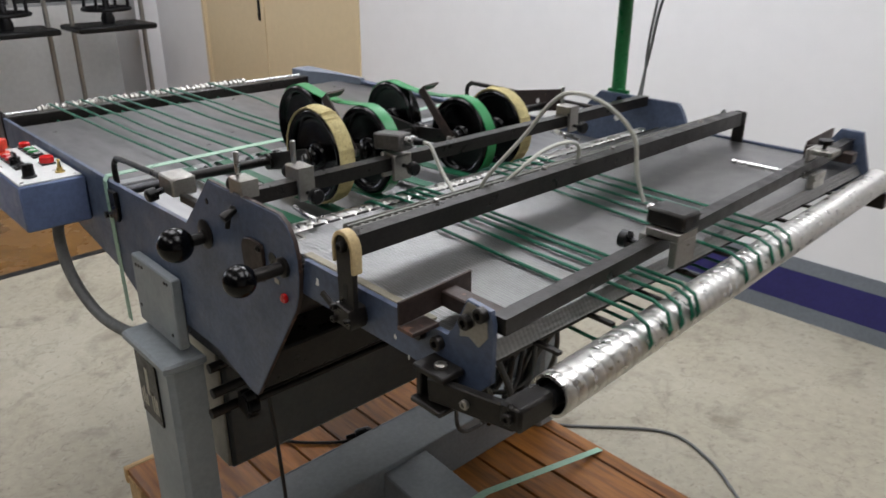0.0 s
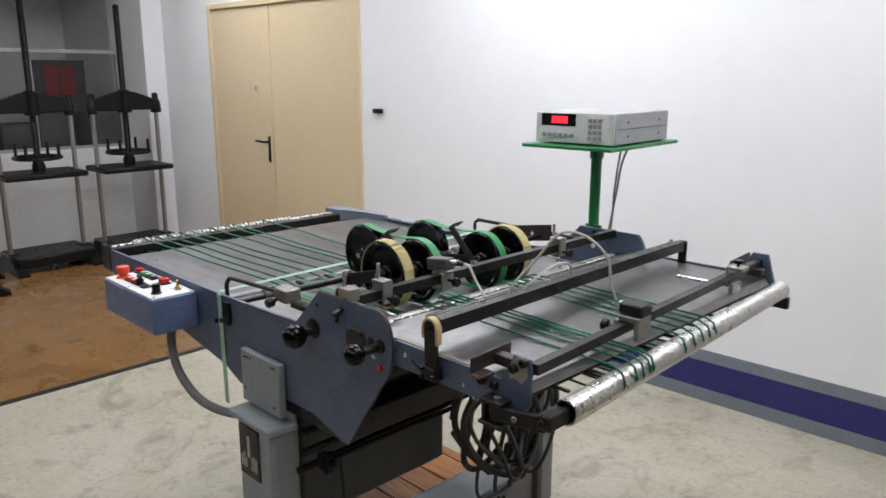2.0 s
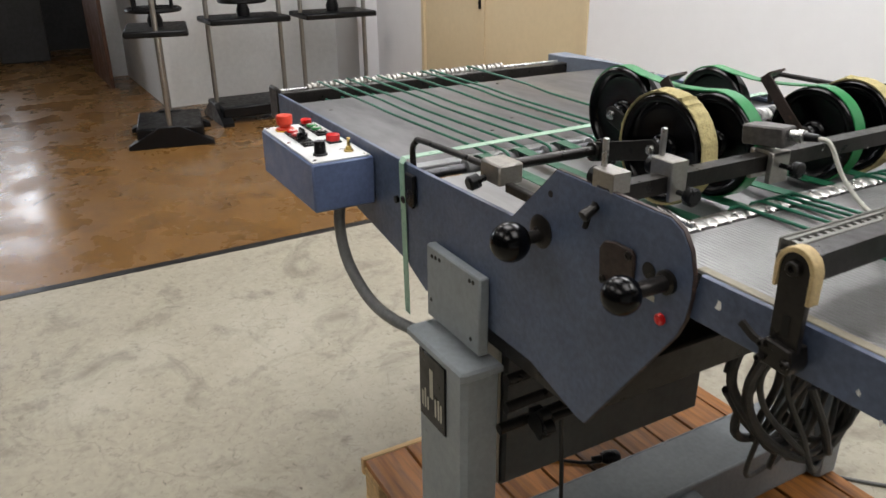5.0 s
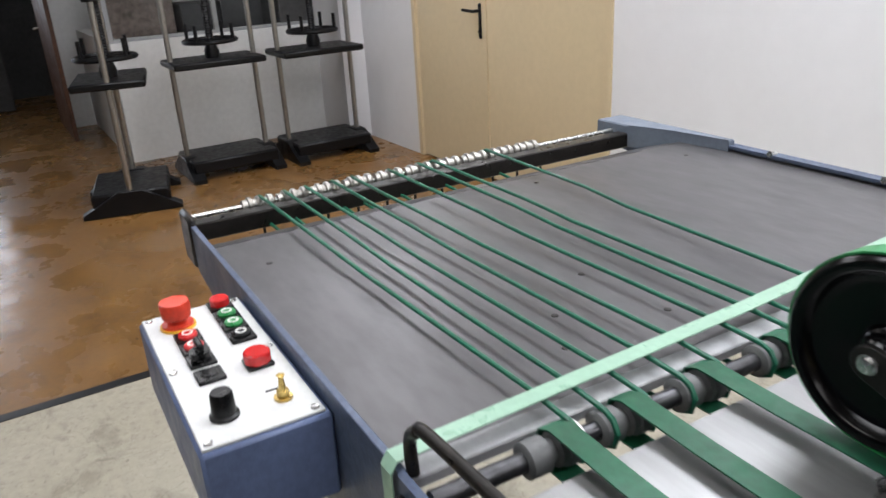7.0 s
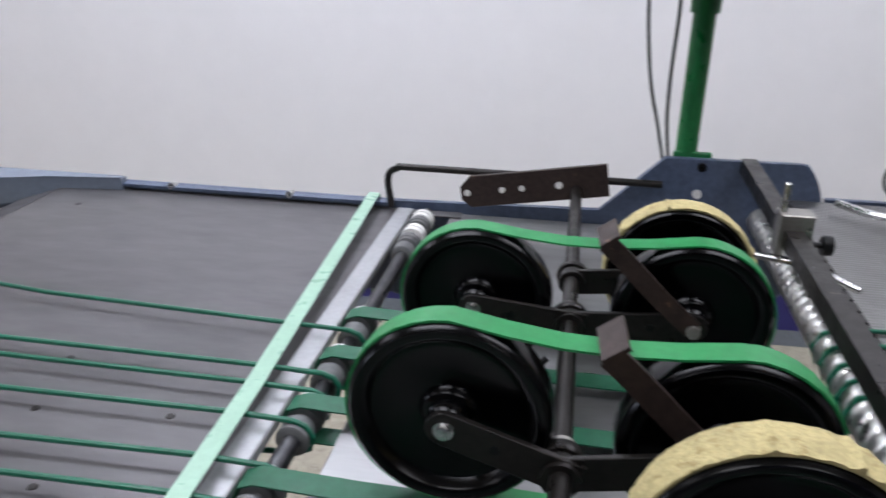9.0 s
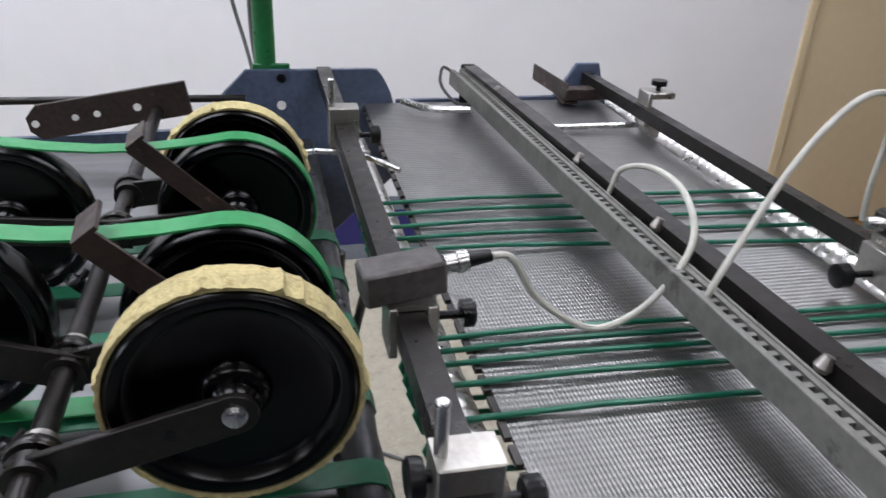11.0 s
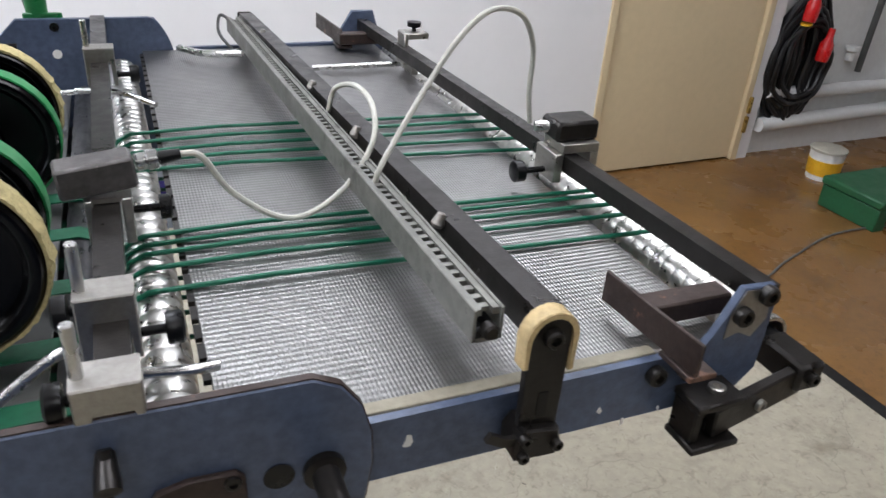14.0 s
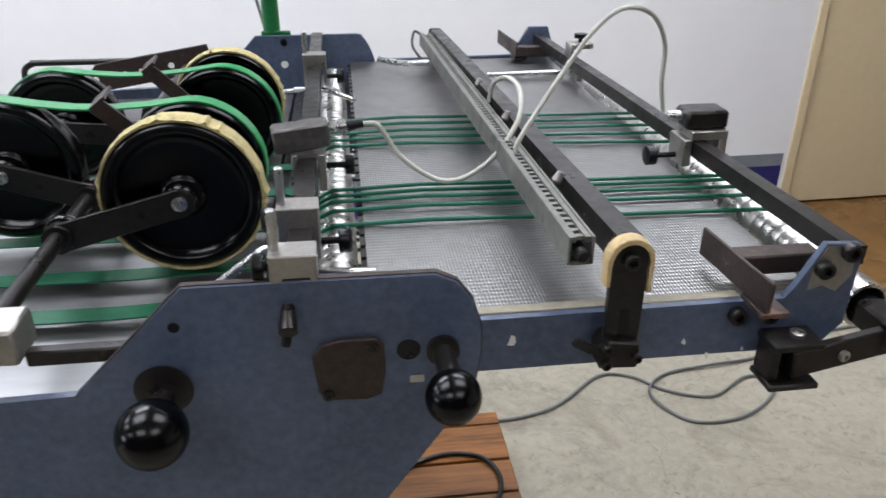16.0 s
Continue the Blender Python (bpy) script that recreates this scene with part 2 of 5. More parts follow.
def floor_material(name, base, dark, light, spot, rough, cracks):
    """Old poured floor: broad clouds, stains, small dark specks and hairline cracks."""
    m = mat(name, base, rough, 0, 0.1, 1.2, 30, 0.12, 60, rough_var=0.18)
    nt, N, L, P = chain(m)
    src = P.inputs["Base Color"].links[0].from_socket
    co = N.new("ShaderNodeTexCoord").outputs["Object"]

    def layer(src, scale, detail, lo, hi, color, amount=1.0, dist=0.0):
        n = N.new("ShaderNodeTexNoise")
        n.inputs["Scale"].default_value, n.inputs["Detail"].default_value, n.inputs["Distortion"].default_value = scale, detail, dist
        n.inputs["Roughness"].default_value = 0.68
        L.new(co, n.inputs["Vector"])
        r = N.new("ShaderNodeMapRange")
        r.inputs[1].default_value, r.inputs[2].default_value, r.inputs[4].default_value = lo, hi, amount
        L.new(n.outputs["Fac"], r.inputs[0])
        x = N.new("ShaderNodeMix")
        x.data_type = "RGBA"
        L.new(r.outputs[0], x.inputs[0])
        L.new(src, x.inputs[6])
        x.inputs[7].default_value = (*color, 1)
        return x.outputs[2]

    src = layer(src, 1.1, 8, 0.48, 0.68, light, 0.7, 0.6)
    src = layer(src, 2.3, 9, 0.54, 0.70, dark, 0.7, 1.2)
    src = layer(src, 7.0, 8, 0.60, 0.70, dark, 0.45, 2.0)
    src = layer(src, 4.2, 12, 0.56, 0.66, dark, 0.38, 0.3)
    src = layer(src, 13.0, 10, 0.62, 0.68, light, 0.6, 3.0)
    src = layer(src, 34.0, 10, 0.55, 0.66, dark, 0.45, 1.0)
    src = layer(src, 19.0, 4, 0.69, 0.73, spot, 0.75, 0.4)
    src = layer(src, 60.0, 2, 0.72, 0.76, spot, 0.6)
    if cracks:
        v = N.new("ShaderNodeTexVoronoi")
        v.feature = "DISTANCE_TO_EDGE"
        v.inputs["Scale"].default_value = 0.9
        d = N.new("ShaderNodeTexNoise")
        d.inputs["Scale"].default_value, d.inputs["Detail"].default_value = 3.0, 6
        L.new(co, d.inputs["Vector"])
        a = N.new("ShaderNodeMix")
        a.data_type = "RGBA"
        a.blend_type = "ADD"
        a.inputs[0].default_value = 0.5
        L.new(co, a.inputs[6])
        L.new(d.outputs["Color"], a.inputs[7])
        L.new(a.outputs[2], v.inputs["Vector"])
        r = N.new("ShaderNodeMapRange")
        r.inputs[1].default_value, r.inputs[2].default_value, r.inputs[3].default_value, r.inputs[4].default_value = 0.0, 0.003, 0.3, 0.0
        L.new(v.outputs["Distance"], r.inputs[0])
        x = N.new("ShaderNodeMix")
        x.data_type = "RGBA"
        L.new(r.outputs[0], x.inputs[0])
        L.new(src, x.inputs[6])
        x.inputs[7].default_value = (*[0.5 * c for c in dark], 1)
        src = x.outputs[2]
    L.new(src, P.inputs["Base Color"])
    return m


CONCRETE = floor_material("worn_concrete", (0.385, 0.352, 0.272), (0.15, 0.13, 0.094), (0.47, 0.445, 0.36), (0.045, 0.03, 0.02), 0.55, True)
BROWNFLOOR = floor_material("worn_brown_floor_paint", (0.205, 0.105, 0.032), (0.09, 0.046, 0.018), (0.29, 0.15, 0.042), (0.035, 0.02, 0.012), 0.28, False)

GLASS = bpy.data.materials.new("clear_glass")
GLASS.use_nodes = True
g = GLASS.node_tree.nodes["Principled BSDF"]
g.inputs["Transmission Weight"].default_value, g.inputs["Roughness"].default_value, g.inputs["IOR"].default_value = 1.0, 0.02, 1.05


def glow(name, color, strength):
    m = bpy.data.materials.new(name)
    m.use_nodes = True
    p = m.node_tree.nodes["Principled BSDF"]
    p.inputs["Base Color"].default_value = (*color, 1)
    p.inputs["Emission Color"].default_value = (*color, 1)
    p.inputs["Emission Strength"].default_value = strength
    return m


# Dark colour for the unseen south wall, which keeps bounced light down.
SOUTHM = mat("unseen_wall_dark_grey", (0.0825, 0.0825, 0.0794), 0.8, 0, 0.1, 2, 20)
TUBE = glow("lit_diffuser", (1.0, 0.97, 0.92), 4.6)
LED = glow("red_led_display", (0.85, 0.03, 0.05), 1.0)
SKYPANE = glow("daylight_outside", (0.9, 0.95, 1.0), 3.0)


for m_ in (ENAMEL, BLACK, CAST):
    m_.node_tree.nodes["Principled BSDF"].inputs["Specular IOR Level"].default_value = 0.28


# ---------------------------------------------------------------- mesh helpers
def B():
    return bmesh.new()


def box(bm, lo, hi, bevel=0.0, m=None, seg=1):
    """An upright box from corner lo to corner hi, with rounded edges."""
    lo, hi = Vector(lo), Vector(hi)
    r = bmesh.ops.create_cube(bm, size=1.0, matrix=Matrix.LocRotScale((lo + hi) / 2, None, hi - lo))
    vs = r["verts"]
    if bevel:
        es = list({e for v in vs for e in v.link_edges})
        r = bmesh.ops.bevel(bm, geom=es, offset=bevel, segments=seg, affect="EDGES", profile=0.6)
        vs = list({v for f in r["faces"] for v in f.verts} | {v for v in vs if v.is_valid})
    if m is not None:
        bmesh.ops.transform(bm, matrix=m, verts=vs)
    return bm


def rod(bm, a, b, r, n=16, r2=None, bevel=0.0):
    """A round bar from a to b with chamfered ends."""
    a, b = Vector(a), Vector(b)
    d = b - a
    L_ = d.length
    prof = [(0, 0), (r - bevel, 0), (r, bevel), (r2 or r, L_ - bevel), ((r2 or r) - bevel, L_), (0, L_)] if bevel else [(0, 0), (r, 0), (r2 or r, L_), (0, L_)]
    return lathe(bm, prof, a, d, n)


def lathe(bm, prof, origin, axis, n=24):
    """A turned body: profile of (radius, height) along the axis."""
    rot = Vector(axis).to_track_quat("Z", "Y").to_matrix()
    o = Vector(origin)
    rings = []
    for r, h in prof:
        if r < 1e-6:
            rings.append([bm.verts.new(o + rot @ Vector((0, 0, h)))])
        else:
            rings.append([bm.verts.new(o + rot @ Vector((r * math.cos(2 * math.pi * i / n), r * math.sin(2 * math.pi * i / n), h))) for i in range(n)])
    for p, q in zip(rings, rings[1:]):
        for i in range(n):
            j = (i + 1) % n
            if len(p) == 1 and len(q) == 1:
                continue
            if len(p) == 1:
                bm.faces.new((p[0], q[j], q[i]))
            elif len(q) == 1:
                bm.faces.new((p[i], p[j], q[0]))
            else:
                bm.faces.new((p[i], p[j], q[j], q[i]))
    return bm


def smooth_path(pts, n=8):
    """Catmull-Rom through the points."""
    P_ = [Vector(p) for p in pts]
    P_ = [P_[0] * 2 - P_[1]] + P_ + [P_[-1] * 2 - P_[-2]]
    out = []
    for i in range(1, len(P_) - 2):
        a, b, c, d = P_[i - 1:i + 3]
        for k in range(n):
            t = k / n
            out.append(0.5 * ((2 * b) + (c - a) * t + (2 * a - 5 * b + 4 * c - d) * t * t + (3 * b - a - 3 * c + d) * t ** 3))
    return out + [P_[-2]]


def sweep(bm, pts, section, closed=False, up=(0, 0, 1)):
    """A section of (side, up) points carried along the path."""
    pts = [Vector(p) for p in pts]
    rings = []
    side = None
    for i, p in enumerate(pts):
        if closed:
            d = pts[(i + 1) % len(pts)] - pts[i - 1]
        else:
            d = pts[min(i + 1, len(pts) - 1)] - pts[max(i - 1, 0)]
        d.normalize()
        if side is None or up is not None:
            s = d.cross(Vector(up if up is not None else (0.1, 0.2, 1)))
            if s.length < 1e-3:
                s = side if side is not None else d.orthogonal()
        else:
            s = side - d * side.dot(d)
        s.normalize()
        side = s
        u = s.cross(d)
        rings.append([bm.verts.new(p + s * a + u * b) for a, b in section])
    k = len(section)
    for i in range(len(rings) - (0 if closed else 1)):
        p, q = rings[i], rings[(i + 1) % len(rings)]
        for j in range(k):
            bm.faces.new((p[j], p[(j + 1) % k], q[(j + 1) % k], q[j]))
    if not closed:
        bm.faces.new(rings[0][::-1])
        bm.faces.new(rings[-1])
    return bm


def tube(bm, pts, r, n=8, closed=False):
    return sweep(bm, pts, [(r * math.cos(2 * math.pi * i / n), r * math.sin(2 * math.pi * i / n)) for i in range(n)], closed, None)


def band(bm, pts, width, thick, closed=False, side=(0, 1, 0)):
    """A flat band, its width along the side direction."""
    pts = [Vector(p) for p in pts]
    w = Vector(side) * width / 2
    rings = []
    for i, p in enumerate(pts):
        d = (pts[(i + 1) % len(pts)] - pts[i - 1]) if closed else (pts[min(i + 1, len(pts) - 1)] - pts[max(i - 1, 0)])
        n_ = d.cross(Vector(side)).normalized() * thick / 2
        rings.append([bm.verts.new(p + s * w + k * n_) for s, k in ((-1, -1), (1, -1), (1, 1), (-1, 1))])
    for i in range(len(rings) - (0 if closed else 1)):
        p, q = rings[i], rings[(i + 1) % len(rings)]
        for j in range(4):
            bm.faces.new((p[j], p[(j + 1) % 4], q[(j + 1) % 4], q[j]))
    if not closed:
        bm.faces.new(rings[0][::-1])
        bm.faces.new(rings[-1])
    return bm


def prism(bm, poly, axis, lo, hi, bevel=0.0):
    """A plate cut to the outline poly, lying across the axis from lo to hi."""
    def at(a, b, h):
        return {"x": (h, a, b), "y": (a, h, b), "z": (a, b, h)}[axis]
    bot = [bm.verts.new(at(a, b, lo)) for a, b in poly]
    top = [bm.verts.new(at(a, b, hi)) for a, b in poly]
    n = len(poly)
    fs = [bm.faces.new(bot[::-1]), bm.faces.new(top)]
    for i in range(n):
        fs.append(bm.faces.new((bot[i], bot[(i + 1) % n], top[(i + 1) % n], top[i])))
    if bevel:
        es = [e for f in fs[:2] for e in f.edges]
        bmesh.ops.bevel(bm, geom=es, offset=bevel, segments=1, affect="EDGES")
    return bm


def arc(cx, cz, r, a0, a1, n=10):
    return [(cx + r * math.cos(radians(a0 + (a1 - a0) * i / n)), cz + r * math.sin(radians(a0 + (a1 - a0) * i / n))) for i in range(n + 1)]


def mesh_of(name, bm, material):
    bmesh.ops.recalc_face_normals(bm, faces=bm.faces[:])
    me = bpy.data.meshes.new(name)
    bm.to_mesh(me)
    bm.free()
    me.shade_smooth()
    me.set_sharp_from_angle(angle=radians(38))
    me.materials.append(material)
    return me


def thing(name, base, label, category, group="", m=None):
    """An Empty at the thing's base; its parts are modelled in place."""
    ob = new(name)
    ob.empty_display_size = 0.05
    ob.matrix_basis = (m or Matrix()) @ Matrix.Translation(base)
    ob["base"] = [float(v) for v in base]
    return tagged(ob, label, category, group)


def part(name, bm, material, parent, label=""):
    ob = new(name, mesh_of(name, bm, material))
    ob.parent = parent
    if parent.data is None:
        ob.matrix_parent_inverse = Matrix.Translation(parent["base"]).inverted()
    return tagged(ob, label)


def single(name, bm, material, label, category, group="", kind="", m=None):
    ob = new(name, mesh_of(name, bm, material))
    if m is not None:
        ob.matrix_basis = m
    return tagged(ob, label, category, group, kind)


def share(name, mesh, m, parent):
    """One more piece on a shared mesh."""
    ob = new(name, mesh)
    ob.parent = parent
    ob.matrix_basis = m
    if parent.data is None:
        ob.matrix_parent_inverse = Matrix.Translation(parent["base"]).inverted()
    return ob


def bolt(bm, p, axis, r=0.007, h=0.008):
    """A socket-head screw."""
    lathe(bm, [(0, 0), (r, 0), (r, h * 0.85), (r * 0.85, h), (r * 0.5, h), (r * 0.5, h * 0.4), (0, h * 0.4)], p, axis, 14)


# ---------------------------------------------------------------- the hall
WY = 2.84
DX0, DS, DX1 = -5.54, -4.54, -3.27       # first double door: edges and the seam
EX0, EX1 = 2.43, 3.54                    # second door
WEST = -7.05


def wall_box(name, lo, hi, material, label, category="wall"):
    return single(name, box(B(), lo, hi), material, label, category, kind="structure", m=ROOM)


wall_box("floor", (-3.115, -5.0, -0.12), (2.29, WY + 0.2, 0), CONCRETE, "worn stained grey concrete floor with hairline cracks", "floor")
wall_box("floor_brown_west", (-12.2, -5.0, -0.12), (-3.17, WY + 0.2, 0.0), BROWNFLOOR, "worn shiny brown painted floor", "floor")
wall_box("floor_brown_east", (2.345, -5.0, -0.12), (7.0, WY + 0.7, 0.0), BROWNFLOOR, "worn shiny brown painted floor", "floor")
wall_box("trim_floor_west", (-3.17, -5.0, -0.12), (-3.115, WY + 0.2, 0.003), BLACKCABLE, "black joint strip between two floors", "floor strip")
wall_box("trim_floor_east", (2.29, -5.0, -0.12), (2.345, WY + 0.2, 0.003), BLACKCABLE, "black joint strip between two floors", "floor strip")
# Ceiling out of view; its darkened colour holds down bounce and reflections.
wall_box("ceiling", (-12.2, -5.0, CEIL), (7.0, WY + 0.7, CEIL + 0.15), CEILM, "unseen ceiling, coloured dark to cut bounced light", "ceiling")
for i, (a, b, z0) in enumerate(((-6.48, DX0, 0), (DX1, EX0, 0), (EX1, EX1 + 0.09, 0))):
    wall_box("wall_north_%d" % (i + 1), (a, WY, z0), (b, WY + 0.2, CEIL), WALLM, "plain white painted plaster wall")
wall_box("wall_north_4", (DX0, WY, 2.45), (DX1, WY + 0.2, CEIL), WALLM, "plain white painted plaster wall over the door")
wall_box("wall_north_5", (EX0, WY, 2.3), (EX1, WY + 0.2, CEIL), WALLM, "plain white painted plaster wall over the door")
wall_box("wall_recess", (EX1 + 0.09, WY + 0.06, 0), (7.0, WY + 0.26, CEIL), LOWWALL, "off-white painted wall with pipes")
wall_box("wall_recess_side", (EX1 - 0.02, WY + 0.2, 0), (EX1 + 0.09, WY + 0.26, CEIL), LOWWALL, "off-white reveal beside the door")
wall_box("wall_east", (5.3, -5.0, 0), (5.5, WY + 0.55, CEIL), WALLM, "white painted end wall")
# Wall out of view, added dark to limit fill on the machine's near side.
wall_box("wall_south", (-12.2, -5.2, 0), (7.0, -5.0, CEIL), SOUTHM, "unseen south wall, coloured dark to cut bounced light")
# west side: column, low wall with glazing above, open passage
wall_box("wall_column", (WEST - 0.25, 2.62, 0), (-6.48, WY + 0.2, CEIL), WALLM, "white painted wall corner")
wall_box("wall_low_west", (WEST - 0.12, 0.78, 0), (WEST, 2.62, 1.02), LOWWALL, "off-white low wall behind the presses")
wall_box("wall_low_return", (-9.2, 0.78, 0), (WEST - 0.12, 0.90, 1.02), LOWWALL, "off-white low wall of the glazed office")
wall_box("wall_office_back", (-9.4, 0.5, 0), (-9.2, WY + 0.2, CEIL), LOWWALL, "off-white wall behind the office glazing")
wall_box("wall_office_north", (-9.2, WY, 0), (WEST - 0.25, WY + 0.2, CEIL), LOWWALL, "off-white office wall")
# Far hall walls: the gloom down there is put into their colour.
wall_box("wall_west", (-12.2, -5.0, 0), (-12.0, WY + 0.2, CEIL), GLOOM, "far wall of the hall, its dimness put into the colour")
wall_box("wall_hall_north", (-12.0, WY, 0), (-9.4, WY + 0.2, CEIL), GLOOM, "wall of the hall beyond, its dimness put into the colour")

for a, b in ((DX1 + 0.03, EX0 - 0.03),):
    wall_box("baseboard_grey_low", (a, WY - 0.006, 0), (b, WY, 0.075), STRIPE_GREY, "grey painted skirting band", "skirting band")
    wall_box("baseboard_blue", (a, WY - 0.005, 0.075), (b, WY, 0.235), STRIPE_BLUE, "dark blue painted skirting band", "skirting band")
    wall_box("baseboard_grey_high", (a, WY - 0.006, 0.235), (b, WY, 0.30), STRIPE_GREY, "grey painted skirting band", "skirting band")


def door(name, x0, x1, seam, top, label):
    d = thing(name, (x0, WY, 0), label, "door", m=ROOM)
    d["kind"] = "structure"
    edges = [x0 + 0.045] + ([seam] if seam else []) + [x1 - 0.045]
    for a, b in zip(edges, edges[1:]):
        part("door_leaf", box(B(), (a + 0.004, WY + 0.012, 0.012), (b - 0.004, WY + 0.055, top - 0.05), 0.004), DOORM, d)
    f = B()
    box(f, (x0, WY - 0.012, 0), (x0 + 0.045, WY + 0.09, top), 0.004)
    box(f, (x1 - 0.045, WY - 0.012, 0), (x1, WY + 0.09, top), 0.004)
    box(f, (x0 + 0.045, WY - 0.012, top - 0.05), (x1 - 0.045, WY + 0.09, top), 0.004)
    part("door_frame", f, DOORM, d)
    box_back = B()
    box(box_back, (x0 + 0.045, WY + 0.06, 0), (x1 - 0.045, WY + 0.085, top - 0.05))
    part("door_core", box_back, DOORM, d)
    if seam:
        part("seam_strip", box(B(), (seam - 0.022, WY + 0.0, 0.012), (seam + 0.022, WY + 0.012, top - 0.06), 0.003), DOORM, d)
    return d


d1 = door("door_1", DX0, DX1, DS, 2.45, "closed cream painted steel double door with a black lever handle")
h = B()
box(h, (DS - 0.075, WY + 0.002, 1.01), (DS - 0.042, WY + 0.013, 1.25), 0.005)
hp = part("handle_plate", h, BLACK, d1, "black door plate")
part("lever", tube(B(), smooth_path([(DS - 0.058, WY + 0.01, 1.20), (DS - 0.058, WY - 0.045, 1.20), (DS - 0.075, WY - 0.052, 1.20), (DS - 0.19, WY - 0.05, 1.205)], 5), 0.011, 10), BLACK, hp)
part("keyhole", rod(B(), (DS - 0.058, WY + 0.004, 1.06), (DS - 0.058, WY - 0.006, 1.06), 0.011, 12), BLACK, hp)
s = B()
box(s, (DS - 0.26, WY + 0.0, 1.60), (DS - 0.18, WY + 0.012, 1.71), 0.002)
sg = part("door_sign", s, DOORM, d1, "small cream door sign")
part("sign_bar", box(B(), (DS - 0.235, WY - 0.002, 1.65), (DS - 0.205, WY + 0.001, 1.70)), GREY, sg)
d2 = door("door_2", EX0, EX1, None, 2.3, "closed plain cream painted door leaf")
for z in (0.18, 0.30, 1.4):
    part("hinge", rod(B(), (EX1 - 0.01, WY - 0.022, z), (EX1 - 0.01, WY - 0.022, z + 0.10), 0.013, 12, bevel=0.003), BRASS, d2)
wm = B()
box(wm, (-3.11, WY - 0.035, 1.513), (-3.02, WY, 1.548), 0.004)
single("wall_bracket", wm, BLACK, "small black bracket fixed to the white wall", "wall bracket", m=ROOM)


def ceiling_light(x, y):
    t = thing("ceiling_light", (x, y, CEIL), "white fluorescent ceiling light with a lit diffuser", "ceiling light", "ceiling lights", m=ROOM)
    part("housing", box(B(), (x - 0.80, y - 0.52, CEIL - 0.07), (x + 0.80, y + 0.52, CEIL - 0.001), 0.008), CEILM, t)
    part("diffuser", box(B(), (x - 0.76, y - 0.485, CEIL - 0.10), (x + 0.76, y + 0.485, CEIL - 0.07), 0.01), TUBE, t)


for lx, ly, watts in LAMPS:
    ceiling_light(lx, ly)

# glazing over the low wall
gz = thing("window_office", (WEST - 0.06, 1.3, 1.02), "steel framed office glazing over a low wall", "window", m=ROOM)
gz["kind"] = "structure"
fr = B()
for y in (0.78, 1.68, 2.58):
    box(fr, (WEST - 0.09, y, 1.02), (WEST - 0.04, y + 0.04, 2.05), 0.003)
box(fr, (WEST - 0.088, 0.82, 2.01), (WEST - 0.042, 2.58, 2.05), 0.003)
box(fr, (WEST - 0.088, 0.82, 1.02), (WEST - 0.042, 2.58, 1.05), 0.003)
part("window_frame", fr, ALU, gz)
for a, b in ((0.82, 1.68), (1.72, 2.58)):
    pane = part("pane", box(B(), (WEST - 0.068, a, 1.05), (WEST - 0.062, b, 2.01)), GLASS, gz)
    pane.visible_shadow = False
# Beam coloured dark so the feed table mirrors less brightness from the west.
wall_box("wall_over_glazing", (WEST - 0.12, 0.78, 2.9), (WEST, 2.62, CEIL), GLOOM, "beam over the glazing, coloured dark to dim its reflection")
# Filler boxes for the office's dark shapes; GLOOM ones carry its dimness.
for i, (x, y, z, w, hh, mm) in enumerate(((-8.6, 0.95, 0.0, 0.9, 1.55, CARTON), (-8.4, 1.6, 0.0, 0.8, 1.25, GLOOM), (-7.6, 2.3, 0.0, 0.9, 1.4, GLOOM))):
    single("storage_cabinet", box(B(), (x, y, z), (x + 0.5, y + w * 0.7, hh), 0.01), mm, "filler cabinet for the dark shapes behind the glazing", "cabinet", m=ROOM)
# Board added as backing for the posters, office dimness in its colour.
single("notice_board", box(B(), (-7.8, 1.95, 0.0), (-7.76, 2.5, 1.95), 0.004), GLOOM, "added backing board for the posters, dark as the dim office", "notice board", m=ROOM)
for y in (0.98, 1.16):
    single("poster", box(B(), (-7.758, y + 1.07, 1.55), (-7.75, y + 1.22, 1.88)), POSTER, "faded red poster on a dark backing board", "poster", m=ROOM)
# passage: brown door leaf, daylight window, filler blocks coloured for its dimness
bd = thing("door_3", (-9.3, 0.48, 0), "open brown painted door standing in the passage", "door", m=ROOM)
bd["kind"] = "structure"
part("door_leaf", box(B(), (-9.6, 0.46, 0.01), (-8.35, 0.50, 2.7), 0.004), BROWNDOOR, bd)
part("handle", tube(B(), [(-9.5, 0.47, 1.05), (-9.5, 0.41, 1.05), (-9.38, 0.405, 1.05)], 0.01), CHROME, bd)
wn = thing("window_1", (-11.98, -1.6, 1.2), "bright daylit window at the end of the passage", "window", m=ROOM)
wn["kind"] = "structure"
part("pane", box(B(), (-11.995, -2.8, 1.25), (-11.97, -0.9, 2.5)), SKYPANE, wn)
f = B()
for y in (-2.85, -1.87, -0.92):
    box(f, (-12.0, y, 1.2), (-11.94, y + 0.05, 2.55), 0.003)
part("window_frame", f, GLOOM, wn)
# Added blocks that fill the passage; their dark colour stands for its gloom.
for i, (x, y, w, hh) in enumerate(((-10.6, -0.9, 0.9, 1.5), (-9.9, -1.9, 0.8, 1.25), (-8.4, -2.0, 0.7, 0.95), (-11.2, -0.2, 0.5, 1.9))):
    t = thing("dark_machine", (x, y, 0), "added filler block, coloured for the dimness of the passage", "machine", m=ROOM)
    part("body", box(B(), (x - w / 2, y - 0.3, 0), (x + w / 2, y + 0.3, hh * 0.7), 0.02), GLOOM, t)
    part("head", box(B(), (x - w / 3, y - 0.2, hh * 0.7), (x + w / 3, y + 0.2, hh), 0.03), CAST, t)


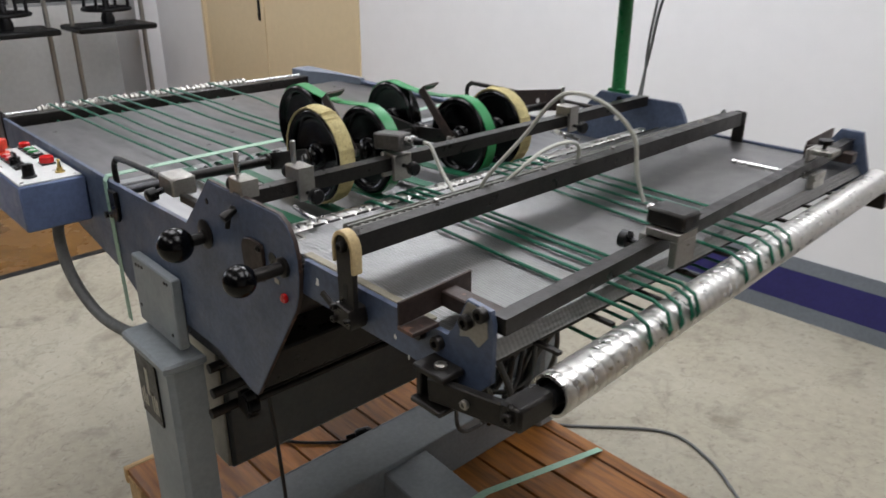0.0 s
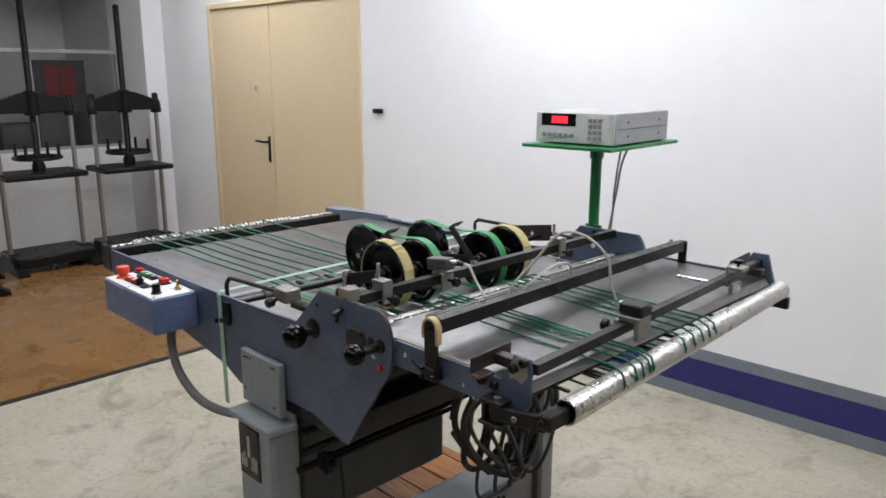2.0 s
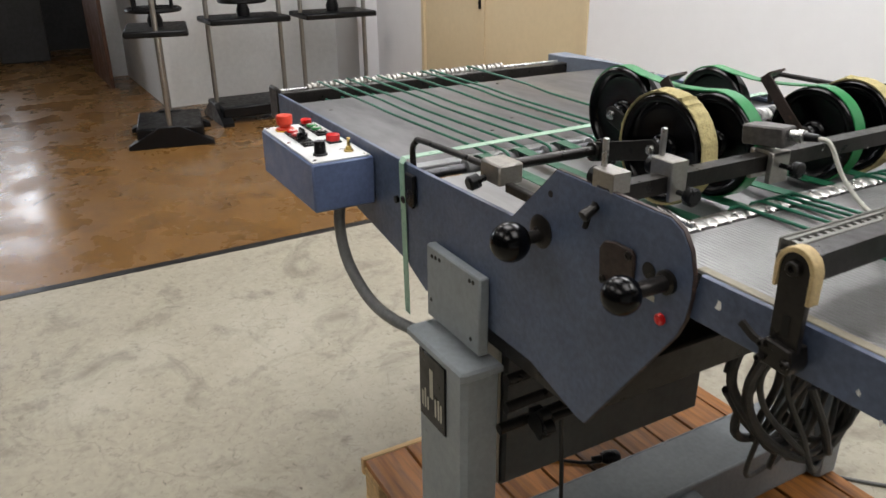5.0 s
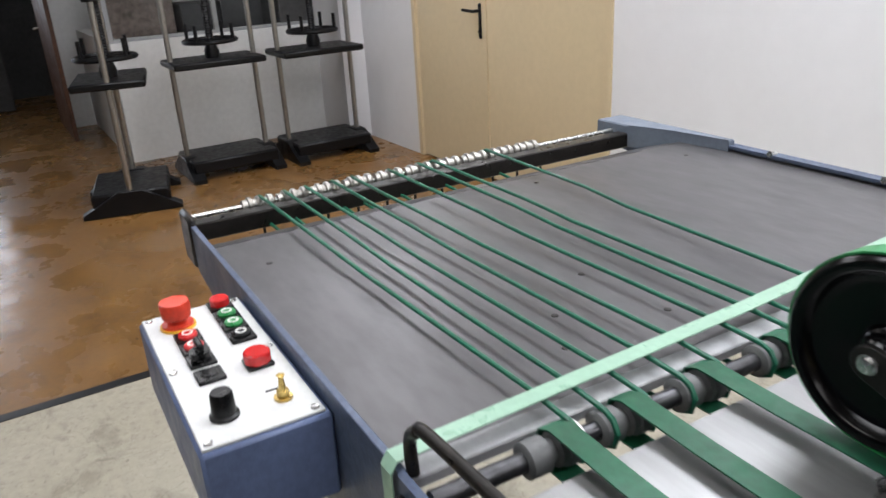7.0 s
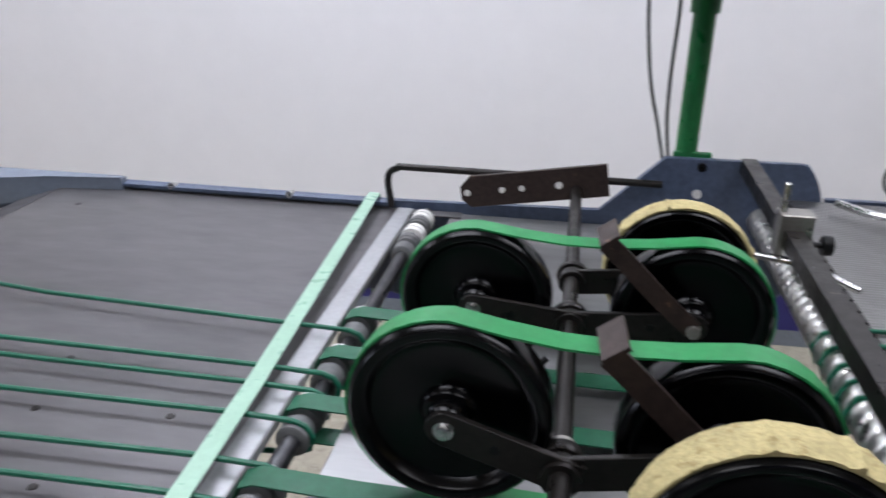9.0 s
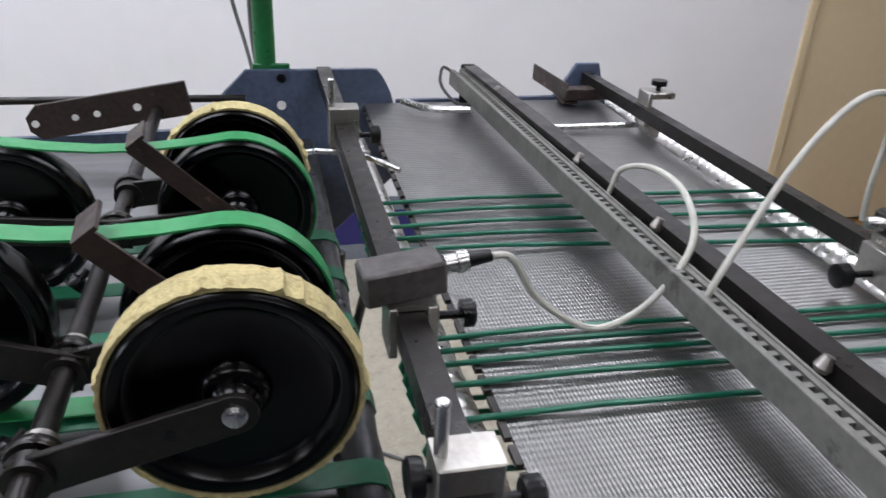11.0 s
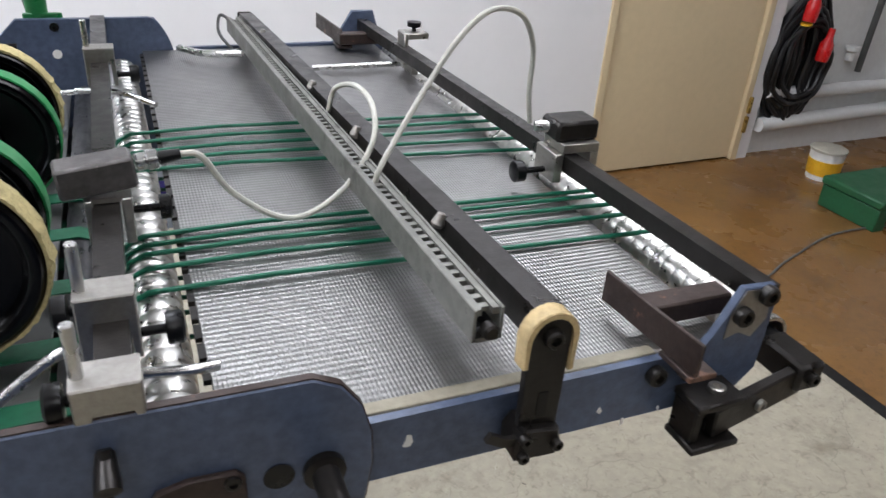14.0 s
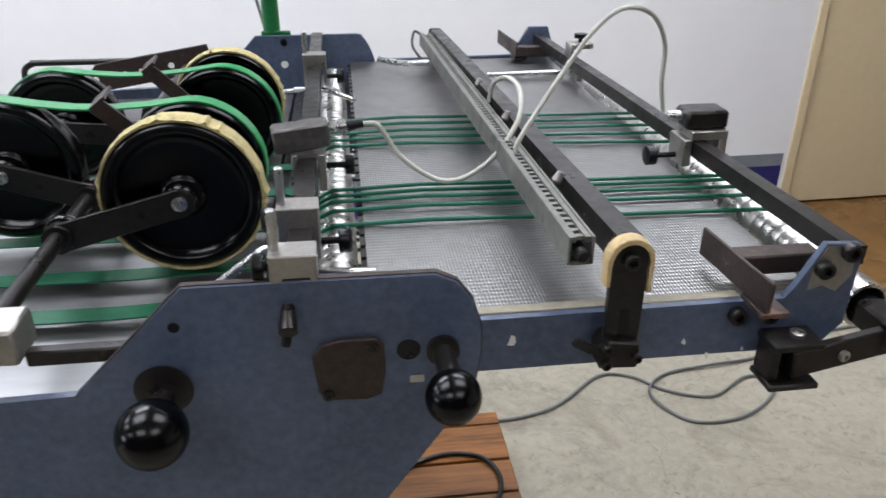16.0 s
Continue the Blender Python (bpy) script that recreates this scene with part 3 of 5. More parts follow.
# ---------------------------------------------------------------- presses against the west wall
def book_press(x, y, turn, wide, label):
    t = thing("book_press", (0, 0, 0), label, "book press", "presses against the wall")
    w = wide / 2
    p = B()
    box(p, (-0.26, -w - 0.02, 0.06), (0.26, w + 0.02, 0.16), 0.015)
    for sy_ in (-1, 1):
        prism(p, [(-0.33, 0), (0.33, 0), (0.33, 0.03), (0.2, 0.10), (0.08, 0.17), (-0.08, 0.17), (-0.2, 0.10), (-0.33, 0.03)], "y", sy_ * w - 0.05, sy_ * w + 0.05, 0.006)
    part("base", p, CAST, t)
    for sy_ in (-1, 1):
        part("column", rod(B(), (0, sy_ * w, 0.15), (0, sy_ * w, 1.52), 0.021, 16), NICKEL, t)
        c = B()
        lathe(c, [(0, 0), (0.05, 0), (0.055, 0.03), (0.045, 0.11), (0.03, 0.14), (0.03, 0.19), (0, 0.2)], (0, sy_ * w, 1.42), (0, 0, 1), 16)
        part("column_cap", c, CAST, t)
    y_ = B()
    prism(y_, [(-w, 1.45), (w, 1.45), (w, 1.55), (0.09, 1.63), (-0.09, 1.63), (-w, 1.55)], "x", -0.045, 0.045, 0.008)
    lathe(y_, [(0, 0), (0.07, 0), (0.07, 0.2), (0.05, 0.22), (0, 0.22)], (0, 0, 1.43), (0, 0, 1), 16)
    part("yoke", y_, CAST, t)
    sc = B()
    turns = []
    for i in range(74):
        turns += [(0.031, i * 0.02), (0.026, i * 0.02 + 0.01)]
    lathe(sc, [(0, 0)] + turns + [(0, 1.48)], (0, 0, 0.98), (0, 0, 1), 14)
    part("screw", sc, CAST, t)
    pl = B()
    box(pl, (-0.24, -w - 0.03, 0.86), (0.24, w + 0.03, 0.91), 0.012)
    part("platen", pl, CAST, t)
    hw = B()
    n = 24
    tube(hw, [(0.2 * math.cos(2 * math.pi * i / n), 0.2 * math.sin(2 * math.pi * i / n), 1.04) for i in range(n)], 0.018, 8, True)
    for k in range(4):
        a = math.pi / 4 + k * math.pi / 2
        rod(hw, (0.03 * math.cos(a), 0.03 * math.sin(a), 1.04), (0.2 * math.cos(a), 0.2 * math.sin(a), 1.04), 0.014, 8)
        rod(hw, (0.2 * math.cos(a), 0.2 * math.sin(a), 1.03), (0.2 * math.cos(a), 0.2 * math.sin(a), 1.17), 0.014, 10)
    lathe(hw, [(0, 0), (0.055, 0), (0.06, 0.05), (0.035, 0.12), (0, 0.12)], (0, 0, 0.91), (0, 0, 1), 16)
    part("handwheel", hw, CAST, t)
    t.matrix_basis = ROOM @ pose(x, y, 0, 0, 0, turn)
    return t


book_press(-5.85, 0.56, 78, 0.62, "black cast iron standing book press with bright steel columns")
book_press(-6.25, 1.40, 0, 0.66, "black cast iron standing book press with bright steel columns")
book_press(-6.2, 2.24, 0, 0.64, "black cast iron standing book press beside the white wall")


# ---------------------------------------------------------------- the folding machine
M = thing("folding_machine", (-0.35, 0.55, 0.145), "blue-grey paper folding unit with green belts, standing on a pallet", "paper folder")
ZT, ZD = 1.165, 1.232          # feed table and delivery plate
XL = -1.43                     # left end of the feed table
FY = 1.14                     # inner face of the far side
TABLE_SCREWS = ((-1.208, 1.036), (-1.254, 0.662), (-0.875, 0.541), (-0.846, 0.439), (-0.691, 0.455), (-0.763, 0.326), (-0.688, 0.284), (-1.176, 0.073))

# side plates
plate = [(-0.575, 1.180), (-0.195, 1.187), (-0.087, 1.295), (0.138, 1.294), (0.158, 1.284), (0.173, 1.263), (0.181, 1.235), (0.182, 1.205), (0.177, 1.172), (0.166, 1.145), (0.012, 0.918), (-0.006, 0.918), (-0.13, 0.955), (-0.40, 0.955), (-0.50, 0.925), (-0.575, 0.955)]
sp = part("side_plate", prism(B(), plate, "y", 0.0, 0.009, 0.0015), BLUE, M, "blue-grey painted side plate with chipped edges")
rim = B()
band(rim, [(x, 0.0045, z + 0.0006) for x, z in plate[1:11]], 0.0065, 0.0012, False)
part("bare_rim", rim, RUSTY, sp, "brown bare rim where paint has worn off")
b = B()
prism(b, [(XL, 1.175), (-0.577, 1.178), (-0.577, 0.955), (-0.83, 0.995), (XL + 0.03, 1.085), (XL, 1.10)], "y", 0.003, 0.012, 0.001)
part("feed_side", b, BLUE, M)
b = B()
fplate = [(-0.62, 1.178), (-0.232, 1.185), (-0.128, 1.292), (0.095, 1.292)] + arc(0.0, 1.202, 0.138, 40, -10, 8) + [(0.155, 1.10), (0.0, 0.95), (-0.4, 0.95), (-0.62, 0.98)]
prism(b, fplate, "y", FY + 0.004, FY + 0.016, 0.0015)
fp = part("side_plate", b, BLUE, M, "blue-grey painted side plate with chipped edges")
for hx, hz in ((-0.066, 1.278), (-0.068, 1.229)):
    part("plate_hole", lathe(B(), [(0.0, 0), (0.008, 0), (0.008, 0.0035), (0, 0.0035)], (hx, FY + 0.0042, hz), (0, -1, 0), 14), BLACK if hz > 1.25 else WHITEP, fp)
b = B()
prism(b, [(XL - 0.1, 1.178), (-0.622, 1.178), (-0.622, 0.98), (-0.85, 1.0), (XL - 0.1, 1.10)], "y", FY + 0.006, FY + 0.015, 0.001)
box(b, (XL - 0.1, FY - 0.012, 1.172), (-0.622, FY + 0.006, 1.178))
part("feed_side", b, BLUE, M)
b = B()
prism(b, [(XL - 0.105, FY + 0.004), (XL - 0.105, FY - 0.075), (XL + 0.0, FY - 0.07), (XL + 0.11, FY - 0.03), (XL + 0.26, FY - 0.014), (XL + 0.26, FY + 0.004)], "z", 1.135, 1.19, 0.003)
part("corner_guide", b, GUIDE, M, "folded blue-grey sheet corner")
for x in (-1.065, -0.818):
    part("rivet", rod(B(), (x, FY + 0.006, 1.176), (x, FY - 0.013, 1.1795), 0.007, 10), CHROME, M)

# feed table
part("feed_table", box(B(), (XL + 0.13, 0.014, ZT - 0.003), (-0.605, FY - 0.002, ZT), 0.001), SHEET, M, "grey sheet steel feed table")
part("table_slope", prism(B(), [(XL + 0.1295, ZT), (XL + 0.05, ZT - 0.022), (XL + 0.05, ZT - 0.024), (XL + 0.1295, ZT - 0.002)], "y", 0.014, FY - 0.002), SHEET, M, "sloping end of the feed table")
b = B()
box(b, (-0.605, 0.014, ZT - 0.012), (-0.574, FY - 0.002, ZT + 0.002), 0.002)
part("front_edge", b, ALU, M, "bright steel table edge")
b = B()
box(b, (XL - 0.035, 0.006, 1.135), (XL + 0.0, FY, 1.17), 0.003)
part("end_bar", b, BURNT, M, "black square end bar")
b = B()
box(b, (XL - 0.06, -0.001, 1.09), (XL + 0.02, 0.014, 1.19), 0.006)
part("end_cheek", b, BURNT, M)
for x, y in TABLE_SCREWS:
    part("table_screw", lathe(B(), [(0, 0), (0.0055, 0), (0.0045, 0.001), (0, 0.0012)], (x, y, ZT), (0, 0, 1), 12), BURNT, M)
# small grooved rollers on the end bar
gr = B()
lathe(gr, [(0, -0.032), (0.013, -0.032), (0.013, -0.022), (0.017, -0.02), (0.017, -0.014), (0.012, -0.011), (0.012, -0.004), (0.017, -0.001), (0.017, 0.006), (0.012, 0.009), (0.012, 0.017), (0.017, 0.02), (0.017, 0.028), (0.013, 0.032), (0, 0.032)], (0, 0, 0), (0, 1, 0), 16)
gmesh = mesh_of("grooved_roller", gr, NICKEL)
LEFT_Y = (0.155, 0.206, 0.251, 0.31, 0.354, 0.44, 0.513, 0.549, 0.69)
RIGHT_Y = (0.180, 0.221, 0.273, 0.329, 0.383, 0.456, 0.513, 0.549, 0.652)
for i in range(10):
    share("grooved_roller", gmesh, pose(XL - 0.055, 0.15 + i * 0.072, 1.168), M)
part("roller_axle", rod(B(), (XL - 0.055, 0.02, 1.168), (XL - 0.055, FY - 0.02, 1.168), 0.006, 10), CHROME, M)
hk = B()
tube(hk, smooth_path([(0, 0, 0), (0.0, 0, -0.02), (0.008, 0, -0.032), (0.018, 0, -0.026)], 4), 0.003, 6)
hmesh = mesh_of("wire_hook", hk, BURNT)
for i in range(11):
    share("wire_hook", hmesh, pose(XL + 0.004, 0.14 + i * 0.066, 1.137), M)

# round feed belts, running over the grooved rollers and the middle shaft
XM = -0.548
for ya, yb in zip(LEFT_Y, RIGHT_Y):
    pts = [(XL - 0.055 + 0.016 * math.cos(radians(a)), ya, 1.168 + 0.016 * math.sin(radians(a))) for a in (270, 225, 180, 135, 90)]
    pts += [(XL + 0.3, ya * 0.75 + yb * 0.25, 1.1835), (-1.0, (ya + yb) / 2, 1.179), (-0.62, yb, 1.181)]
    pts += [(XM + 0.021 * math.cos(radians(a)), yb, 1.158 + 0.021 * math.sin(radians(a))) for a in (90, 50, 10, -40, -90)]
    pts += [(-0.7, yb, 1.13), (XL, ya, 1.14)]
    part("round_belt", tube(B(), pts, 0.0033, 8, True), BELT, M)

# middle shaft with rubber pulleys
part("middle_shaft", rod(B(), (XM, 0.02, 1.158), (XM, FY, 1.158), 0.0105, 16), DULLSTEEL, M)
pr = B()
lathe(pr, [(0, -0.03), (0.016, -0.03), (0.019, -0.028), (0.019, -0.006), (0.013, -0.003), (0.013, 0.004), (0.019, 0.006), (0.019, 0.013), (0.0215, 0.015), (0.0215, 0.028), (0.016, 0.03), (0, 0.03)], (0, 0, 0), (0, 1, 0), 20)
pmesh = mesh_of("belt_pulley", pr, RUBBER)
FLAT_Y = (0.165, 0.256, 0.366, 0.491, 0.597, 0.70)
for y in FLAT_Y + (1.06, 0.98):
    share("belt_pulley", pmesh, pose(XM, y - 0.015, 1.158), M)
wr = B()
lathe(wr, [(0, -0.006), (0.0208, -0.006), (0.0212, 0), (0.0208, 0.006), (0, 0.006)], (0, 0, 0), (0, 1, 0), 20)
wmesh = mesh_of("white_ring", wr, WHITEP)
for y in (0.15, 0.241, 0.351, 0.476, 0.582, 0.685, 0.985, 1.0, 1.055, 1.07):
    share("white_ring", wmesh, pose(XM, y + 0.03, 1.158), M)

# middle plates and flat belts
b = B()
box(b, (-0.50, 0.03, ZT - 0.006), (-0.055, FY - 0.004, ZT - 0.002), 0.001)
part("middle_table", b, BRIGHT, M, "bright brushed steel middle table")
b = B()
box(b, (-0.60, 1.11, ZT - 0.002), (-0.48, FY - 0.004, ZT + 0.001), 0.001)
part("cover_strip", b, SHEET, M)
XR = -0.03
part("drive_roller", lathe(B(), [(0, 0), (0.016, 0), (0.0185, 0.002)] + [(0.0185 - (0.0012 if k % 2 else 0), 0.01 + k * 0.0275) for k in range(38)] + [(0.016, 1.045), (0, 1.045)], (XR, 0.06, 1.163), (0, 1, 0), 24), DULLSTEEL, M, "dull mottled steel drive roller")
for y in FLAT_Y:
    pts = [(XM + 0.023 * math.cos(radians(a)), y, 1.158 + 0.023 * math.sin(radians(a))) for a in (270, 225, 180, 135, 90)]
    pts += [(-0.45, y, 1.178), (-0.2, y, 1.1775)]
    pts += [(XR + 0.020 * math.cos(radians(a)), y, 1.163 + 0.020 * math.sin(radians(a))) for a in (90, 45, 0, -45, -90)]
    part("flat_belt", band(B(), pts, 0.028, 0.002, True), FLAT, M)

# near guard rod with its clamp block, and the far one
b = B()
tube(b, smooth_path([(-0.578, 0.018, 1.17), (-0.58, 0.018, 1.205), (-0.565, 0.018, 1.224), (-0.53, 0.02, 1.232), (-0.28, 0.02, 1.243)], 6), 0.0065, 12)
part("guard_rod", b, BURNT, M, "bent dark steel rod")
b = B()
box(b, (-0.292, -0.002, 1.226), (-0.233, 0.046, 1.262), 0.003)
cb = part("clamp_block", b, NICKEL, M, "milled steel clamp block")
part("clamp_knob", lathe(B(), [(0, 0), (0.006, 0), (0.006, 0.012), (0.013, 0.014), (0.013, 0.03), (0.009, 0.034), (0, 0.034)], (-0.276, -0.002, 1.232), (0, -1, -0.2), 16), BLACK, cb)
part("guard_bar", box(B(), (-0.234, 0.01, 1.216), (-0.06, 0.024, 1.232), 0.002), BURNT, M)
b = B()
tube(b, smooth_path([(-0.615, FY - 0.01, 1.17), (-0.62, FY - 0.01, 1.228), (-0.60, FY - 0.01, 1.247), (-0.56, FY - 0.01, 1.249), (-0.13, FY - 0.01, 1.247)], 6), 0.0065, 12)
part("guard_rod", b, BURNT, M, "bent dark steel rod")
b = B()
tilt = pose(-0.35, FY - 0.035, 1.236, 0, -9, 0)
prism(b, [(-0.13, -0.012), (-0.115, -0.028), (0.13, -0.028), (0.13, 0.03), (-0.11, 0.03), (-0.13, 0.012)], "y", -0.004, 0.004, 0.001)
bmesh.ops.transform(b, matrix=tilt, verts=b.verts[:])
ap = part("arm_plate", b, RUSTY, M, "dark drilled steel arm plate")
for dx, r in ((-0.118, 0.006), (-0.055, 0.0055), (-0.02, 0.0055), (0.045, 0.0065)):
    q = tilt @ Vector((dx, -0.0042, 0.0))
    part("hole_disc", rod(B(), q, q - Vector((0, 0.0008, 0)), r, 14), WHITEP, ap)

# wheel shaft and pressure wheels
part("wheel_shaft", rod(B(), (-0.262, 0.016, 1.252), (-0.275, FY - 0.03, 1.235), 0.0095, 18), BURNT, M, "dark steel cross shaft")
WR = 0.0905


def wheel(x, y, z, kind):
    """A dished black pressure wheel with its arm to the shaft."""
    rim = B()
    w = 0.017
    lathe(rim, [(0.0, -w + 0.004), (0.020, -w + 0.004), (0.024, -w + 0.007), (0.027, -w + 0.012), (0.062, -w + 0.0125), (0.070, -w + 0.010), (0.075, -w + 0.002), (0.079, -w - 0.001), (0.085, -w - 0.001), (0.0885, -w + 0.002), (0.0897, -w + 0.006), (0.0897, w - 0.006), (0.0885, w - 0.002), (0.083, w), (0.07, w - 0.002), (0.06, w - 0.0085), (0.026, w - 0.009), (0.0, w - 0.008)], (x, y, z), (0, 1, 0), 48)
    o = part("wheel", rim, ENAMEL, M, "glossy black pressure wheel")
    part("hub", lathe(B(), [(0, 0), (0.0175, 0), (0.0175, 0.006), (0.0145, 0.009), (0.012, 0.016), (0, 0.016)], (x, y - w + 0.004, z), (0, -1, 0), 20), ENAMEL, o)
    if kind == "felt":
        ty = B()
        n = 150
        rings = []
        rnd = random.Random(int(1000 * y))
        for i in range(n):
            a = 2 * math.pi * i / n
            k = rnd.uniform(-0.0007, 0.0009) + (rnd.uniform(0.001, 0.004) if rnd.random() < 0.07 else 0.0)
            rr = [0.0895, 0.0925 + k, 0.0945 + k, 0.0925 + k * 0.5, 0.0895]
            ww = [-0.0155, -0.0165, 0.0, 0.0165, 0.0155]
            rings.append([ty.verts.new((x + r * math.cos(a), y + w_, z + r * math.sin(a))) for r, w_ in zip(rr, ww)])
        for i in range(n):
            p, q = rings[i], rings[(i + 1) % n]
            for j in range(5):
                ty.faces.new((p[j], p[(j + 1) % 5], q[(j + 1) % 5], q[j]))
        part("felt_tyre", ty, FELT, o, "frayed yellowed felt tyre")
    ax = B()
    sx_ = -0.262
    ya = y - 0.03
    zs = 1.251 - 0.015 * y
    d = Vector((sx_ - x, 0, zs - z))
    ang = math.atan2(d.z, d.x)
    m = pose(x, ya, z) @ Matrix.Rotation(-ang, 4, "Y")
    prism(ax, arc(0, 0, 0.0165, 90, 270, 8) + [(d.length + 0.012, -0.017), (d.length + 0.012, 0.017)], "y", -0.003, 0.003, 0.0008)
    bmesh.ops.transform(ax, matrix=m, verts=ax.verts[:])
    a_ = part("wheel_arm", ax, BURNT, M, "dark steel wheel arm")
    bb = B()
    lathe(bb, [(0, 0), (0.009, 0), (0.009, 0.002), (0.0065, 0.002), (0.0065, 0.006), (0, 0.007)], (x, ya - 0.003, z), (0, -1, 0), 6 * 3)
    rod(bb, (x, ya + 0.003, z), (x, y, z), 0.007, 12)
    part("axle_bolt", bb, CHROME, a_)
    q = m @ Vector((0.045, -0.0032, 0))
    part("arm_hole", rod(B(), q, q - Vector((0, 0.0006, 0)), 0.0045, 12), BLACK, a_)
    cl = B()
    lathe(cl, [(0.0095, 0), (0.017, 0), (0.017, 0.016), (0.0095, 0.016)], (-0.262 - 0.01 * y, ya - 0.008, zs), (0, 1, 0), 20)
    part("shaft_collar", cl, BURNT, M)
    part("shaft_collar", lathe(B(), [(0.0095, 0), (0.0195, 0), (0.0205, 0.002), (0.0205, 0.008), (0.0195, 0.01), (0.0095, 0.01)], (-0.262 - 0.01 * y, ya + 0.012, zs), (0, 1, 0), 20), BURNT, M)
    part("shaft_collar", lathe(B(), [(0.0095, 0), (0.0135, 0), (0.0135, 0.007), (0.0095, 0.007)], (-0.262 - 0.01 * y, ya + 0.027, zs), (0, 1, 0), 20), NICKEL, M)


WHEELS = [(-0.364, 0.375, 1.279, "belt"), (-0.38, 0.64, 1.253, "belt"), (-0.127, 0.252, 1.283, "felt"), (-0.135, 0.378, 1.270, "belt"), (-0.134, 0.642, 1.252, "belt"), (-0.138, 0.76, 1.252, "felt")]
for x, y, z, k in WHEELS:
    wheel(x, y, z, k)
for (x0, y0, z0), (x1, y1, z1) in (((-0.364, 0.376, 1.279), (-0.135, 0.378, 1.270)), ((-0.38, 0.641, 1.253), (-0.134, 0.642, 1.252))):
    R = 0.0912
    pts = [(x0 + R * math.cos(radians(a)), y0, z0 + R * math.sin(radians(a))) for a in range(270, 95, -10)]
    pts += [(x0 + (x1 - x0) * t, y0, z0 + (z1 - z0) * t + R - 0.012 * math.sin(math.pi * t)) for t in (0, 0.2, 0.4, 0.6, 0.8, 1.0)]
    pts += [(x1 + R * math.cos(radians(a)), y1, z1 + R * math.sin(radians(a))) for a in range(80, -95, -10)]
    part("wheel_belt", band(B(), pts, 0.026, 0.0022, True), FLATLIGHT, M, "bright green flat belt over the wheels")
# bars from the wheel hubs whose bent tops guide the wheel belts
for y, x1, z1 in ((0.342, -0.135, 1.270), (0.606, -0.134, 1.252)):
    t_ = B()
    band(t_, smooth_path([(x1, y, z1), (-0.17, y, z1 + 0.032), (-0.215, y, z1 + 0.077), (-0.235, y, z1 + 0.096)], 4), 0.004, 0.022, False)
    band(t_, [(-0.232, y - 0.002, z1 + 0.098), (-0.236, y + 0.045, z1 + 0.10)], 0.024, 0.004, False, (0.8, 0, 0.6))
    part("tension_finger", t_, RUSTY, M, "bent dark steel belt guide")
    k = B()
    lathe(k, [(0, 0), (0.008, 0), (0.008, 0.004), (0.006, 0.005), (0, 0.005)], (x1, y - 0.004, z1), (0, -1, 0), 14)
    part("guide_bolt", k, NICKEL, M)

# corrugated zinc rollers
def spiral_roller(a, c, r, amp, pitch, name, label):
    """A tube with a rolled spiral groove."""
    a, c = Vector(a), Vector(c)
    d = c - a
    Ln = d.length
    rot = d.to_track_quat("Z", "Y").to_matrix()
    n = 28
    steps = [(0.0, 0.0), (0.16, 0.05), (0.30, 0.16), (0.41, 0.32), (0.47, 0.85), (0.5, 1.0), (0.53, 0.85), (0.59, 0.32), (0.70, 0.16), (0.84, 0.05)]
    vs, fs = [], []
    rows_ = [((k + f - 1) * pitch, g) for k in range(int(Ln / pitch) + 3) for f, g in steps]
    for h0, g in rows_:
        for j in range(n + 1):
            th = 2 * math.pi * j / n
            h_ = min(max(h0 + pitch * j / n, 0.0), Ln)
            rr = r - amp * g
            vs.append((a + rot @ Vector((rr * math.cos(th), rr * math.sin(th), h_)))[:])
    for i in range(len(rows_) - 1):
        for j in range(n):
            q = (i * (n + 1) + j, i * (n + 1) + j + 1, (i + 1) * (n + 1) + j + 1, (i + 1) * (n + 1) + j)
            lo, hi = rows_[i][0] + pitch * j / n, rows_[i + 1][0] + pitch * (j + 1) / n
            if hi > 0 and lo < Ln:
                fs.append(q)
    for p in (a, c):
        first = len(vs)
        for rad in (r, r * 0.86):
            for j in range(n):
                th = 2 * math.pi * j / n
                vs.append((p + rot @ Vector((rad * math.cos(th), rad * math.sin(th), 0)))[:])
        for j in range(n):
            fs.append((first + j, first + (j + 1) % n, first + n + (j + 1) % n, first + n + j))
    me = bpy.data.meshes.new(name)
    me.from_pydata(vs, [], fs)
    me.shade_smooth()
    me.set_sharp_from_angle(angle=radians(50))
    me.materials.append(ZINC)
    ob = new(name, me)
    ob.parent = M
    ob.matrix_parent_inverse = Matrix.Translation(M["base"]).inverted()
    return tagged(ob, label)


R2A, R2B = Vector((0.619, 0.052, 1.193)), Vector((0.576, 1.15, 1.202))
spiral_roller((0.0455, 0.06, 1.207), (0.038, 1.10, 1.203), 0.0252, 0.0022, 0.021, "spiral_roller", "zinc-plated spiral-grooved roller")
r2 = spiral_roller(R2A, R2B, 0.0268, 0.0011, 0.019, "delivery_roller", "shiny zinc-plated spiral delivery roller")
part("roller_core", rod(B(), R2A + Vector((0.002, -0.012, 0)), R2B + Vector((0, 0.03, 0)), 0.014, 18, bevel=0.003), BLACK, M, "black roller axle end")

